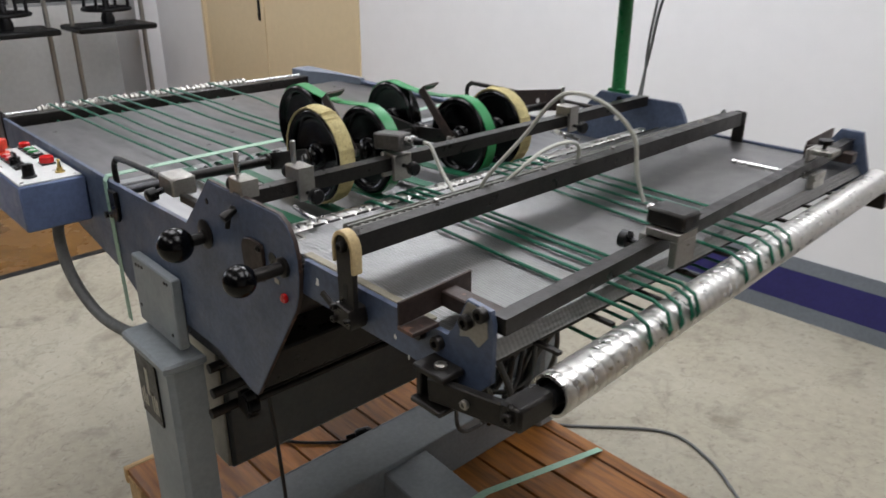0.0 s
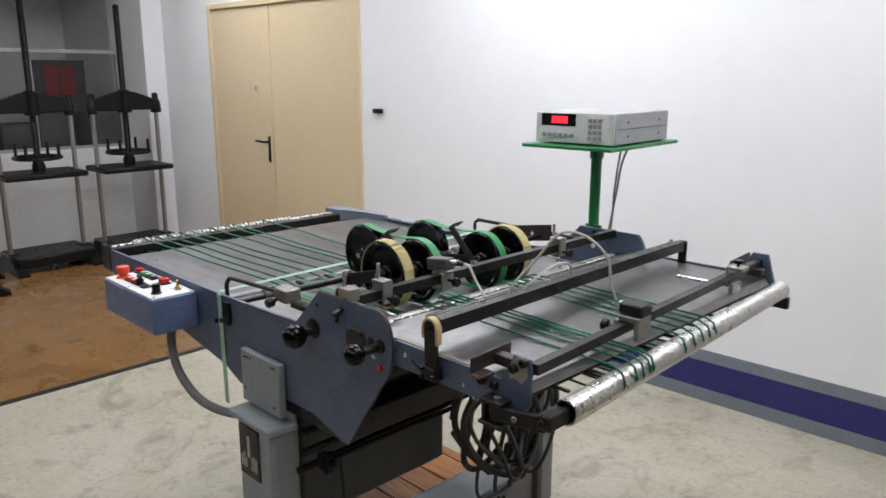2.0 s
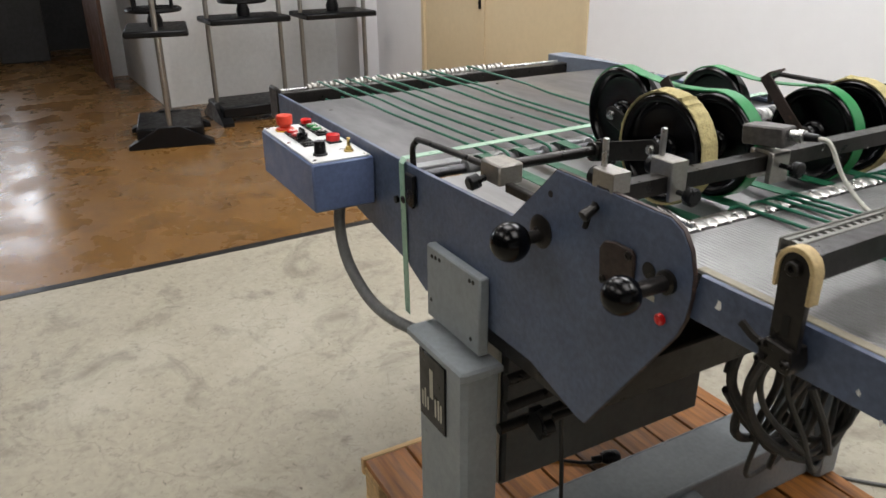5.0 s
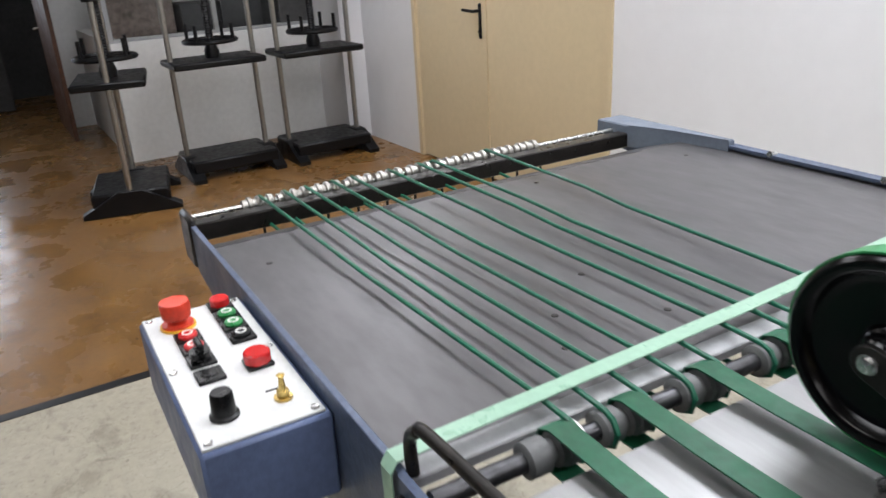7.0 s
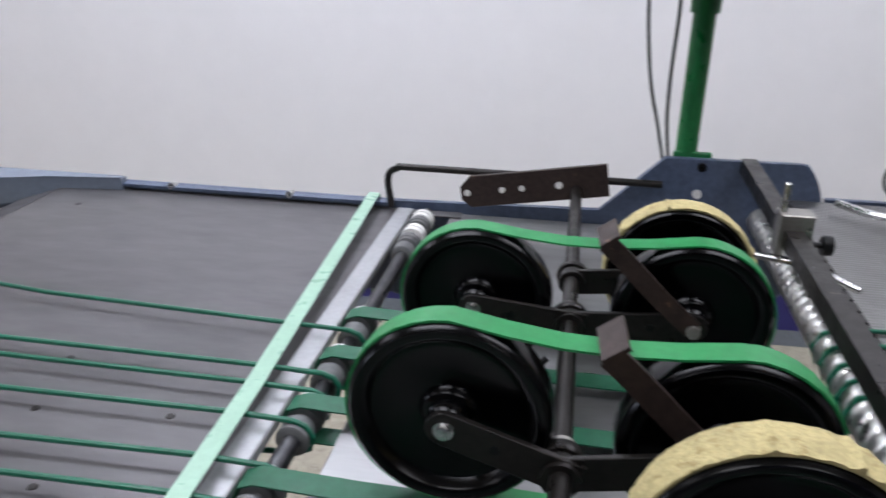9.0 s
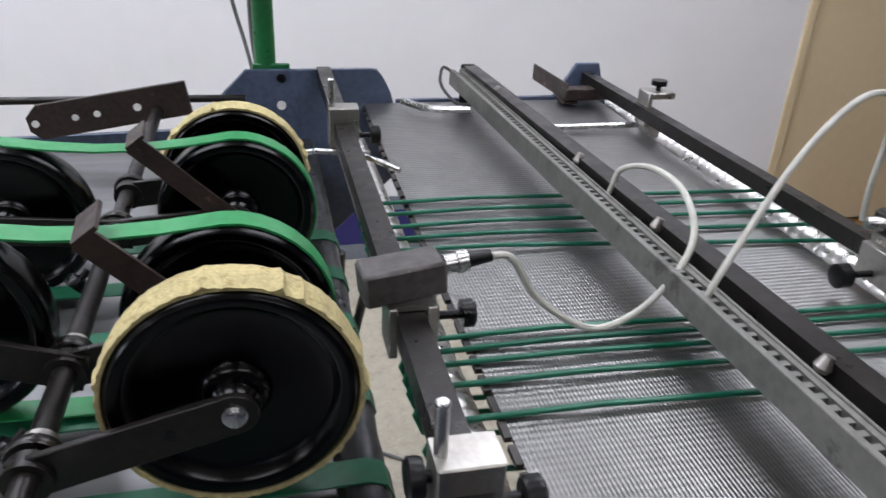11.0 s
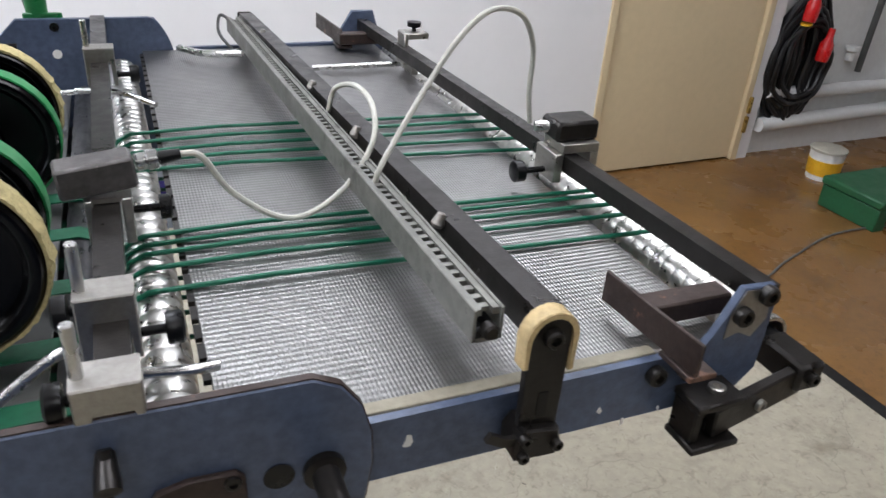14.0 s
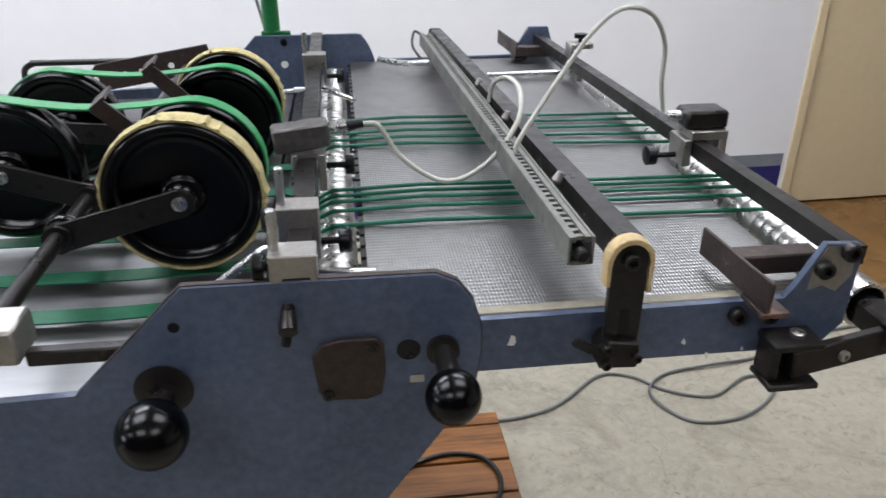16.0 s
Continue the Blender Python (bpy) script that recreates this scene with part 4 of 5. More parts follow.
# delivery plate and frame
part("delivery_plate", box(B(), (0.078, 0.022, ZD - 0.003), (0.537, FY - 0.004, ZD), 0.001), KNURL, M, "knurled stainless delivery plate")
lip = B()
prism(lip, [(0.537, 1.232), (0.549, 1.214), (0.5475, 1.213), (0.5355, 1.2295)], "y", 0.022, FY - 0.004)
part("plate_lip", lip, KNURL, M, "bent-down edge of the knurled plate")
for y in (0.30, 0.56):
    kb = B()
    lathe(kb, [(0, 0), (0.004, 0), (0.004, 0.01), (0.011, 0.012), (0.0125, 0.016), (0.0125, 0.024), (0, 0.025)], (-0.29, y, 1.225), (-0.6, -0.4, -0.6), 14)
    part("clamp_screw", kb, BLACK, M, "small black clamp screw")
b = B()
for i in range(34):
    y = 0.10 + i * 0.03
    box(b, (0.0722, y, ZD - 0.004), (0.0785, y + 0.022, ZD + 0.001))
part("plate_teeth", b, BURNT, M, "dark toothed plate edge")
b = B()
lathe(b, [(0, 0), (0.011, 0), (0.010, 0.0015), (0, 0.0018)], (0.099, 0.0565, ZD), (0, 0, 1), 20)
sw = part("slotted_screw", b, NICKEL, M)
part("slot", box(B(), (0.090, 0.0553, ZD + 0.0015), (0.108, 0.0577, ZD + 0.0022)), BLACK, sw)
near = [(0.183, 1.234), (0.493, 1.234), (0.503, 1.25), (0.524, 1.294), (0.561, 1.292), (0.566, 1.275), (0.565, 1.20), (0.54, 1.173), (0.17, 1.173)]
nf = part("delivery_side", prism(B(), near, "y", 0.012, 0.02, 0.001), BLUE, M, "chipped blue-grey delivery side rail")
part("delivery_side", prism(B(), [(0.14, 1.236), (0.45, 1.236), (0.46, 1.252), (0.49, 1.30), (0.535, 1.30), (0.565, 1.20), (0.55, 1.165), (0.14, 1.165)], "y", FY + 0.0, FY + 0.01, 0.001), BLUE, M)
part("edge_strip", box(B(), (0.168, 0.0205, ZD - 0.002), (0.45, 0.034, ZD + 0.0035), 0.001), EDGING, M, "tan edging strip")
for p in ((0.444, 0.012, 1.22), (0.478, 0.012, 1.219), (0.5265, 0.012, 1.267), (0.550, 0.012, 1.285)):
    part("socket_screw", lathe(B(), [(0, 0), (0.0095, 0), (0.0095, 0.008), (0.008, 0.0095), (0.0045, 0.0095), (0.0045, 0.004), (0, 0.004)], p, (0, -1, 0), 18), BURNT, nf)
rng = random.Random(5)
for cx, cz, r in ((0.214, 1.206, 0.006), (0.393, 1.191, 0.0035), (0.42, 1.172, 0.003), (0.458, 1.178, 0.0025)):
    prism(b := B(), [(cx + 0.8 * r * rng.uniform(0.5, 1.1) * math.cos(k * 0.9), cz + 1.2 * r * rng.uniform(0.5, 1.2) * math.sin(k * 0.9)) for k in range(7)], "y", 0.0112, 0.0119)
    part("paint_chip", b, WHITEP, nf, "bare chipped spots")
b = B()
prism(b, [(0.515, 1.268), (0.526, 1.292), (0.556, 1.290), (0.559, 1.258), (0.545, 1.24), (0.529, 1.248), (0.514, 1.243)], "y", 0.0110, 0.0119)
part("bare_patch", b, NICKEL, nf, "bare metal where paint flaked")

# bars over the delivery
def square_bar(name, a, c, w, h_, material, label=""):
    a, c = Vector(a), Vector(c)
    return part(name, sweep(B(), [a, c], [(-w / 2, -h_ / 2), (w / 2, -h_ / 2), (w / 2, h_ / 2), (-w / 2, h_ / 2)]), material, M, label)


square_bar("sensor_bar", (0.014, 0.0095, 1.286), (0.008, FY + 0.003, 1.286), 0.024, 0.024, BURNT, "blackened square bar")
square_bar("stop_bar", (0.320, 0.0, 1.303), (0.272, 1.115, 1.289), 0.024, 0.03, BURNT, "blackened square bar")
square_bar("delivery_bar", (0.566, 0.021, 1.274), (0.511, FY - 0.001, 1.273), 0.0205, 0.021, BURNT, "blackened square bar")
# perforated channel beside the stop bar
b = B()
XC0, XC1, ZC = 0.265, 0.291, 1.311
box(b, (XC0, 0.024, ZC - 0.03), (XC0 + 0.003, 1.13, ZC), 0.0008)
box(b, (XC1 - 0.003, 0.024, ZC - 0.03), (XC1, 1.13, ZC), 0.0008)
box(b, (XC0 + 0.003, 0.024, ZC - 0.03), (XC1 - 0.003, 1.13, ZC - 0.026))
ch = part("channel_rail", b, DIRTYALU, M, "grey perforated sensor channel")
lad = B()
n = 80
for i in range(n):
    y = 0.034 + i * 0.0136
    box(lad, (XC0 + 0.006, y, ZC - 0.008), (XC1 - 0.006, y + 0.0062, ZC - 0.004))
box(lad, (XC0 + 0.003, 0.028, ZC - 0.008), (XC0 + 0.0085, 1.127, ZC - 0.002))
box(lad, (XC1 - 0.0085, 0.028, ZC - 0.008), (XC1 - 0.003, 1.127, ZC - 0.002))
part("perforated_strip", lad, DIRTYALU, ch, "perforated dull strip")
part("channel_floor", box(B(), (XC0 + 0.003, 0.025, ZC - 0.025), (XC1 - 0.003, 1.128, ZC - 0.02)), BLACK, ch)
for y in (0.17, 0.42, 0.62, 0.95):
    part("wing_nut", lathe(B(), [(0, 0), (0.005, 0), (0.007, 0.004), (0.004, 0.014), (0, 0.015)], (0.296, y, 1.309), (0.3, 0, 1), 10), NICKEL, ch)
part("end_screw", rod(B(), (0.277, 0.026, 1.294), (0.277, 0.014, 1.294), 0.007, 14, bevel=0.002), BURNT, ch)
part("wire_loop", tube(B(), smooth_path([(0.27, 1.12, 1.305), (0.255, 1.14, 1.31), (0.248, 1.12, 1.282), (0.262, 1.05, 1.265), (0.272, 1.0, 1.28)], 6), 0.003, 8), GREYHOSE, ch)
part("hook_finger", tube(B(), smooth_path([(0.27, 1.0, 1.27), (0.21, 1.04, 1.262), (0.17, 1.09, 1.262)], 6), 0.0065, 8), CHROME, ch)

for o in (ch, *ch.children):
    o.data.transform(Matrix(((1, -0.028, 0, 0.003), (0, 1, 0, 0), (0, -0.013, 1, 0), (0, 0, 0, 1))))

# swing lever with leather pad
LX, LZ = 0.3165, 1.301         # pivot of the lever
b = B()
prism(b, [(LX - 0.017, 1.20), (LX + 0.017, 1.20), (LX + 0.0175, LZ)] + arc(LX, LZ, 0.0175, 0, 180, 8) + [(LX - 0.0175, LZ)], "y", -0.010, -0.002, 0.001)
lv = part("swing_lever", b, BURNT, M, "dark swing lever with a leather pad")
pad = arc(LX, LZ, 0.0225, 0, 180, 10) + [(LX - 0.0225, LZ - 0.026), (LX - 0.018, LZ - 0.026)] + arc(LX, LZ, 0.018, 180, 0, 10) + [(LX + 0.018, LZ - 0.034), (LX + 0.0225, LZ - 0.034)]
part("leather_pad", prism(B(), pad, "y", -0.013, 0.003, 0.001), LEATHER, lv, "tan leather pad")
b = B()
bolt(b, (LX, -0.010, LZ), (0, -1, 0), 0.008, 0.008)
rod(b, (LX, -0.002, LZ), (LX + 0.002, 0.01, LZ), 0.007, 10)
part("pivot_bolt", b, BURNT, lv)
b = B()
prism(b, [(LX - 0.021, 1.187), (LX + 0.016, 1.185), (LX + 0.02, 1.196), (LX + 0.016, 1.214), (LX - 0.015, 1.218), (LX - 0.022, 1.208)], "y", -0.018, 0.0115, 0.002)
part("lever_foot", b, BURNT, lv)
for dx, z in ((-0.016, 1.211), (0.014, 1.199), (-0.016, 1.193)):
    bolt(b := B(), (LX + dx, -0.018, z), (0, -1, 0), 0.005, 0.006)
    part("foot_screw", b, BURNT, lv)
part("slot", box(B(), (LX - 0.004, -0.0108, 1.224), (LX + 0.005, -0.0101, 1.248)), BLACK, lv)
part("latch_arm", band(B(), [(LX - 0.018, -0.012, 1.205), (LX - 0.032, -0.014, 1.209), (LX - 0.048, -0.016, 1.22)], 0.005, 0.008, False), BURNT, lv)
# far lever post of the stop bar
part("swing_lever", box(B(), (0.258, FY - 0.012, 1.20), (0.286, FY - 0.004, 1.303), 0.003), BURNT, M)


def clamp_on_bar(y, foot, knob, left):
    """A milled clamp riding on the sensor bar."""
    b = B()
    prism(b, [(-0.010, foot), (0.0, foot), (0.0, 1.2985), (0.0262, 1.2985), (0.0262, foot), (0.032, foot), (0.032, 1.319), (-0.010, 1.319)], "y", y - 0.0155, y + 0.0155, 0.0012)
    c = part("bar_clamp", b, NICKEL, M, "milled steel clamp on the black bar")
    if left:
        part("clamp_knob", lathe(B(), [(0, 0), (0.004, 0), (0.004, 0.004), (0.0125, 0.005), (0.0135, 0.008), (0.0135, 0.014), (0.011, 0.016), (0, 0.016)], (-0.010, y, 1.302), (-1, 0, 0), 18), BLACK, c, "black clamp knob")
    part("pin", rod(B(), (-0.005, y, 1.317), (-0.005, y, 1.358), 0.0045, 12, bevel=0.001), CHROME, c)
    if not knob:
        return
    k = B()
    rod(k, (0.032, y, 1.275), (0.05, y, 1.275), 0.004, 10)
    lathe(k, [(0, 0), (0.012, 0), (0.0135, 0.002), (0.0135, 0.012), (0.011, 0.014), (0, 0.014)], (0.05, y, 1.275), (1, 0, 0), 18)
    part("clamp_knob", k, BLACK, c, "black clamp knob")


clamp_on_bar(0.12, 1.262, True, True)
clamp_on_bar(0.0158, 1.2905, False, True)
clamp_on_bar(0.83, 1.262, True, False)
for pts in ([(-0.004, 0.112, 1.272), (-0.022, 0.109, 1.275), (-0.041, 0.106, 1.265), (-0.074, 0.10, 1.243)], [(0.02, 0.10, 1.252), (0.06, 0.095, 1.250), (0.085, 0.10, 1.246)],
            [(-0.03, 0.84, 1.25), (0.03, 0.80, 1.256), (0.08, 0.75, 1.25)], [(-0.07, 0.88, 1.235), (0.0, 0.84, 1.248), (0.05, 0.83, 1.246)]):
    part("guide_finger", tube(B(), smooth_path(pts, 6), 0.0045, 10), CHROME, M, "bent bright steel guide finger")


def sensor(origin, m, name):
    """A light sensor with a threaded plug."""
    s = B()
    box(s, (-0.042, -0.017, -0.015), (0.028, 0.018, 0.016), 0.003, m)
    o = part(name, s, SENSOR, M, "worn grey sensor housing wrapped in tape")
    c = B()
    lathe(c, [(0, 0), (0.0085, 0), (0.0085, 0.01), (0.01, 0.011), (0.01, 0.02), (0.007, 0.022), (0, 0.022)], m @ Vector((0.03, 0.0, 0.004)), m.to_3x3() @ Vector((1, 0, 0)), 16)
    part("plug", c, CHROME, o)
    part("plug_boot", lathe(B(), [(0, 0), (0.007, 0), (0.0055, 0.02), (0, 0.021)], m @ Vector((0.052, 0.0, 0.004)), m.to_3x3() @ Vector((1, 0, 0)), 14), BLACK, o)
    return o


SM = pose(0.014, 0.325, 1.324, 0, -5, 6)
sensor(None, SM, "light_sensor")
b = B()
box(b, (-0.006, 0.305, 1.256), (0.0015, 0.345, 1.304), 0.001)
box(b, (0.0266, 0.305, 1.256), (0.036, 0.345, 1.304), 0.001)
box(b, (-0.006, 0.31, 1.299), (0.036, 0.34, 1.304))
part("sensor_clamp", b, NICKEL, M)
k = B()
rod(k, (0.036, 0.325, 1.283), (0.062, 0.325, 1.283), 0.004, 10)
lathe(k, [(0, 0), (0.0125, 0), (0.0125, 0.01), (0.010, 0.012), (0, 0.012)], (0.06, 0.325, 1.283), (1, 0, 0), 16)
part("clamp_knob", k, BLACK, M)
# second sensor on the delivery bar
b = B()
box(b, (0.536, 0.350, 1.287), (0.588, 0.400, 1.299), 0.001)
box(b, (0.576, 0.350, 1.249), (0.588, 0.400, 1.287), 0.001)
box(b, (0.526, 0.350, 1.249), (0.538, 0.400, 1.287), 0.001)
sc = part("sensor_clamp", b, NICKEL, M, "milled steel sensor clamp")
k = B()
rod(k, (0.526, 0.375, 1.259), (0.493, 0.375, 1.259), 0.004, 10)
lathe(k, [(0, 0), (0.0135, 0), (0.0135, 0.012), (0.010, 0.014), (0, 0.014)], (0.495, 0.375, 1.259), (-1, 0, 0), 16)
part("clamp_knob", k, BLACK, sc, "black clamp knob")
b = B()
box(b, (0.529, 0.358, 1.299), (0.590, 0.402, 1.325), 0.004)
s2 = part("light_sensor", b, BURNT, M, "dark grey sensor box")
part("plug", lathe(B(), [(0, 0), (0.008, 0), (0.008, 0.012), (0.0065, 0.02), (0, 0.021)], (0.533, 0.385, 1.312), (-1, 0.3, 0), 14), CHROME, s2)
# clamp with a thumbscrew further along
b = B()
box(b, (0.52, 0.90, 1.25), (0.528, 0.94, 1.308), 0.002)
box(b, (0.528, 0.90, 1.297), (0.568, 0.94, 1.308), 0.002)
c2 = part("bar_clamp", b, NICKEL, M, "bright angle clamp with a thumbscrew")
part("rod_jaw", box(B(), (0.534, 0.895, 1.233), (0.548, 0.945, 1.263), 0.002), NICKEL, c2)
part("thumbscrew", lathe(B(), [(0, 0), (0.004, 0), (0.004, 0.008), (0.013, 0.009), (0.013, 0.017), (0, 0.018)], (0.545, 0.92, 1.308), (0, 0, 1), 16), BLACK, c2)
part("guide_rod", rod(B(), (0.524, 0.93, 1.246), (0.36, 0.945, 1.24), 0.005, 10), CHROME, M, "bright thin guide rod")
# small stop brackets at the delivery corners
for ya, yb, ym in ((-0.03, 0.10, 0.055), (FY - 0.06, FY + 0.1, FY - 0.05)):
    b = B()
    box(b, (0.0, 0.0, 0.0), (0.004, yb - ya, 0.032), 0.001, pose(0.449, ya, 1.245, 0, 0, 4))
    box(b, (0.447, ym - 0.013, 1.246), (0.545, ym + 0.013, 1.268), 0.002)
    box(b, (0.446, ya + 0.002, 1.2375), (0.475, ya + 0.045, 1.2435), 0.001)
    part("stop_bracket", b, RUSTY, M, "rusty dark stop bracket")
# arm that carries the delivery roller
b = B()
box(b, (0.470, -0.026, 1.194), (0.524, 0.011, 1.203), 0.002)
box(b, (0.470, -0.030, 1.150), (0.524, 0.011, 1.158), 0.002)
box(b, (0.472, -0.022, 1.158), (0.482, 0.010, 1.194), 0.002)
box(b, (0.484, 0.002, 1.158), (0.516, 0.010, 1.194), 0.002)
cr = part("arm_bracket", b, BURNT, M, "dark steel roller bracket")
bolt(b2 := B(), (0.502, -0.008, 1.203), (0, 0, 1), 0.008, 0.005)
part("bracket_bolt", b2, NICKEL, cr)
b = B()
box(b, (0.0, -0.006, -0.016), (0.122, 0.006, 0.016), 0.002, pose(0.494, -0.018, 1.176, 0, -4, 9))
box(b, (0.600, -0.012, 1.176), (0.632, 0.046, 1.208), 0.004)
ra = part("roller_arm", b, BURNT, M, "dark steel roller arm")
bolt(b2 := B(), (0.552, -0.0155, 1.180), (0.16, -1, 0), 0.006, 0.005)
part("arm_bolt", b2, NICKEL, ra)
bolt(b2 := B(), (0.616, -0.012, 1.192), (0, -1, 0), 0.007, 0.006)
part("arm_bolt", b2, BURNT, ra)
b = B()
box(b, (0.50, FY + 0.012, 1.145), (0.60, FY + 0.03, 1.18), 0.002)
part("roller_arm", b, BURNT, M)
for i in range(9):
    y = 0.12 + i * 0.11
    part("transfer_finger", box(B(), (0.535, y, 1.198), (0.575, y + 0.008, 1.203)), BURNT, M)
b = B()
box(b, (0.528, 0.03, 1.196), (0.535, FY - 0.01, 1.2285), 0.001)
part("front_rail", b, BURNT, M, "dark steel rail under the plate edge")

# delivery belts
for y0, y1 in zip((0.677, 0.642, 0.605, 0.573, 0.543, 0.361, 0.340, 0.320, 0.290, 0.245), (0.653, 0.620, 0.583, 0.539, 0.492, 0.343, 0.327, 0.300, 0.270, 0.222)):
    x2 = R2A.x + (R2B.x - R2A.x) * y1
    pts = [(0.043 + 0.0278 * math.cos(radians(a)), y0, 1.206 + 0.0278 * math.sin(radians(a))) for a in (-90, -135, 180, 135, 95)]
    pts += [(0.16, y0 * 0.8 + y1 * 0.2, 1.2385), (0.35, (y0 + y1) / 2, 1.2365)]
    pts += [(x2 + 0.0315 * math.cos(radians(a)), y1, 1.205 + 0.0315 * math.sin(radians(a))) for a in (90, 45, 0, -45, -90)]
    part("round_belt", tube(B(), pts, 0.0028, 8, True), BELT, M)

# knobs and fittings of the near side plate
def ball_knob(x, z, stem, r):
    b = B()
    lathe(b, [(0, 0), (0.016, 0), (0.016, 0.006), (0.0105, 0.008), (0.0105, stem), (0, stem)], (x, 0, z), (0, -1, 0), 18)
    o = part("knob_stem", b, BURNT, sp)
    s_ = B()
    lathe(s_, [(0, -r)] + [(r * math.cos(radians(a)), r * math.sin(radians(a))) for a in range(-80, 90, 10)] + [(0, r)], (x, -stem - r * 0.75, z), (0, -1, 0), 32)
    part("ball_knob", s_, ENAMEL, sp, "glossy black ball knob")


ball_knob(-0.116, 1.184, 0.034, 0.031)
ball_knob(0.144, 1.212, 0.056, 0.025)
sl = B()
lathe(sl, [(0, 0), (0.026, 0), (0.027, 0.003), (0.02, 0.006), (0.0, 0.006)], (-0.116, 0.0, 1.19), (0, -1, 0), 24)
part("knob_flange", sl, BURNT, sp)
cv = [(0.021, 1.215), (0.03, 1.228), (0.05, 1.233), (0.082, 1.232), (0.088, 1.225), (0.089, 1.195), (0.084, 1.168), (0.07, 1.163), (0.035, 1.165), (0.025, 1.175)]
cov = part("cover_plate", prism(B(), cv, "y", -0.006, 0.0, 0.0015), RUSTY, sp, "dark rusty cover plate")
for x, z in ((0.079, 1.224), (0.034, 1.173)):
    bolt(b := B(), (x, -0.006, z), (0, -1, 0), 0.006, 0.003)
    part("cover_screw", b, BURNT, cov)
b = B()
lathe(b, [(0, 0), (0.011, 0), (0.0115, 0.0012), (0, 0.0014)], (0.1115, 0, 1.2145), (0, -1, 0), 20)
part("plate_hole", b, BLACK, sp, "dark drilled hole")
part("plate_hole", lathe(B(), [(0, 0), (0.0055, 0), (0.005, 0.001), (0, 0.0012)], (-0.098, 0, 1.255), (0, -1, 0), 16), BLACK, sp, "dark drilled hole")
b = B()
box(b, (0.112, -0.0014, 1.176), (0.126, 0.0, 1.184), 0.0005)
part("slot_hole", b, CREAMPAINT, sp)
b = B()
lathe(b, [(0, 0), (0.006, 0), (0.0085, 0.02), (0.0085, 0.026), (0, 0.028)], (0.004, 0.0, 1.268), (0, -1, -0.5), 16)
tube(b, [(0.004, -0.003, 1.274), (0.004, -0.013, 1.256), (0.0, -0.015, 1.238)], 0.0045, 10)
part("latch_pin", b, BURNT, sp, "dark spring latch pin")
part("red_plug", rod(B(), (0.142, 0.0, 1.16), (0.142, -0.008, 1.16), 0.008, 14, bevel=0.002), REDP, sp, "small red plug")
b = B()
prism(b, [(-0.565, 1.165), (-0.53, 1.165), (-0.527, 1.11), (-0.538, 1.095), (-0.56, 1.10), (-0.566, 1.115)], "y", -0.01, 0.0, 0.002)
part("black_cap", b, BLACK, sp, "black plastic cap")
b = B()
for p in ((-0.585, 1.10), (-0.62, 1.09)):
    lathe(b, [(0, 0), (0.008, 0), (0.008, 0.006), (0, 0.007)], (p[0], 0.0, p[1]), (0, -1, 0), 14)
part("side_screw", b, BLACK, sp)

# control box on the feed side
cbx = B()
box(cbx, (-1.10, -0.143, 1.046), (-0.737, 0.002, 1.155), 0.004)
cb = part("control_box", cbx, BLUEBOX, M, "scuffed blue control box with a white push-button panel")
part("panel", box(B(), (-1.094, -0.139, 1.155), (-0.743, -0.004, 1.159), 0.001), PANEL, cb, "dirty off-white button panel")
for p in ((-1.085, -0.13), (-0.752, -0.13), (-1.085, -0.013), (-0.752, -0.013), (-0.92, -0.131), (-0.92, -0.012)):
    part("panel_screw", lathe(B(), [(0, 0), (0.0055, 0), (0.0045, 0.002), (0, 0.0024)], (p[0], p[1], 1.159), (0, 0, 1), 12), CHROME, cb)
PZ = 1.159
b = B()
lathe(b, [(0, 0), (0.021, 0), (0.021, 0.006), (0.013, 0.007), (0.013, 0.012), (0.019, 0.016), (0.0205, 0.034), (0.019, 0.038), (0, 0.0395)], (-1.047, -0.098, PZ), (0, 0, 1), 28)
part("emergency_stop", b, ORANGEP, cb, "orange-red mushroom stop button")
part("stop_collar", lathe(B(), [(0, 0), (0.024, 0), (0.024, 0.003), (0, 0.003)], (-1.047, -0.098, PZ), (0, 0, 1), 24), YELLOWP, cb)
for (x, y, m_, r, hgt) in ((-1.073, -0.034, REDP, 0.0135, 0.011), (-1.035, -0.034, GREENP, 0.0125, 0.005), (-1.0, -0.034, GREENP, 0.0125, 0.005), (-0.963, -0.034, BLACK, 0.0125, 0.005), (-0.882, -0.037, REDP, 0.0165, 0.014),
                            (-1.0, -0.095, REDP, 0.0125, 0.005), (-0.965, -0.095, REDP, 0.0125, 0.005), (-0.928, -0.095, BLACK, 0.0125, 0.006), (-0.885, -0.095, BLACK, 0.011, 0.002)):
    part("button_bezel", box(B(), (x - 0.0165, y - 0.0165, PZ), (x + 0.0165, y + 0.0165, PZ + 0.005), 0.0015), BLACK, cb)
    bt = part("push_button", lathe(B(), [(0, 0), (r, 0), (r, hgt - 0.002), (r - 0.002, hgt), (0, hgt)], (x, y, PZ + 0.005), (0, 0, 1), 20), m_, cb)
    if hgt == 0.005:
        part("button_ring", lathe(B(), [(0.005, 0), (0.0075, 0), (0.0075, 0.0006), (0.005, 0.0006)], (x, y, PZ + 0.0101), (0, 0, 1), 16), WHITEP, bt)
b = B()
lathe(b, [(0, 0), (0.013, 0), (0.013, 0.006), (0.0, 0.006)], (-0.928, -0.095, PZ + 0.011), (0, 0, 1), 20)
box(b, (-0.942, -0.099, PZ + 0.017), (-0.914, -0.091, PZ + 0.03), 0.002)
part("selector_switch", b, BLACK, cb)
b = B()
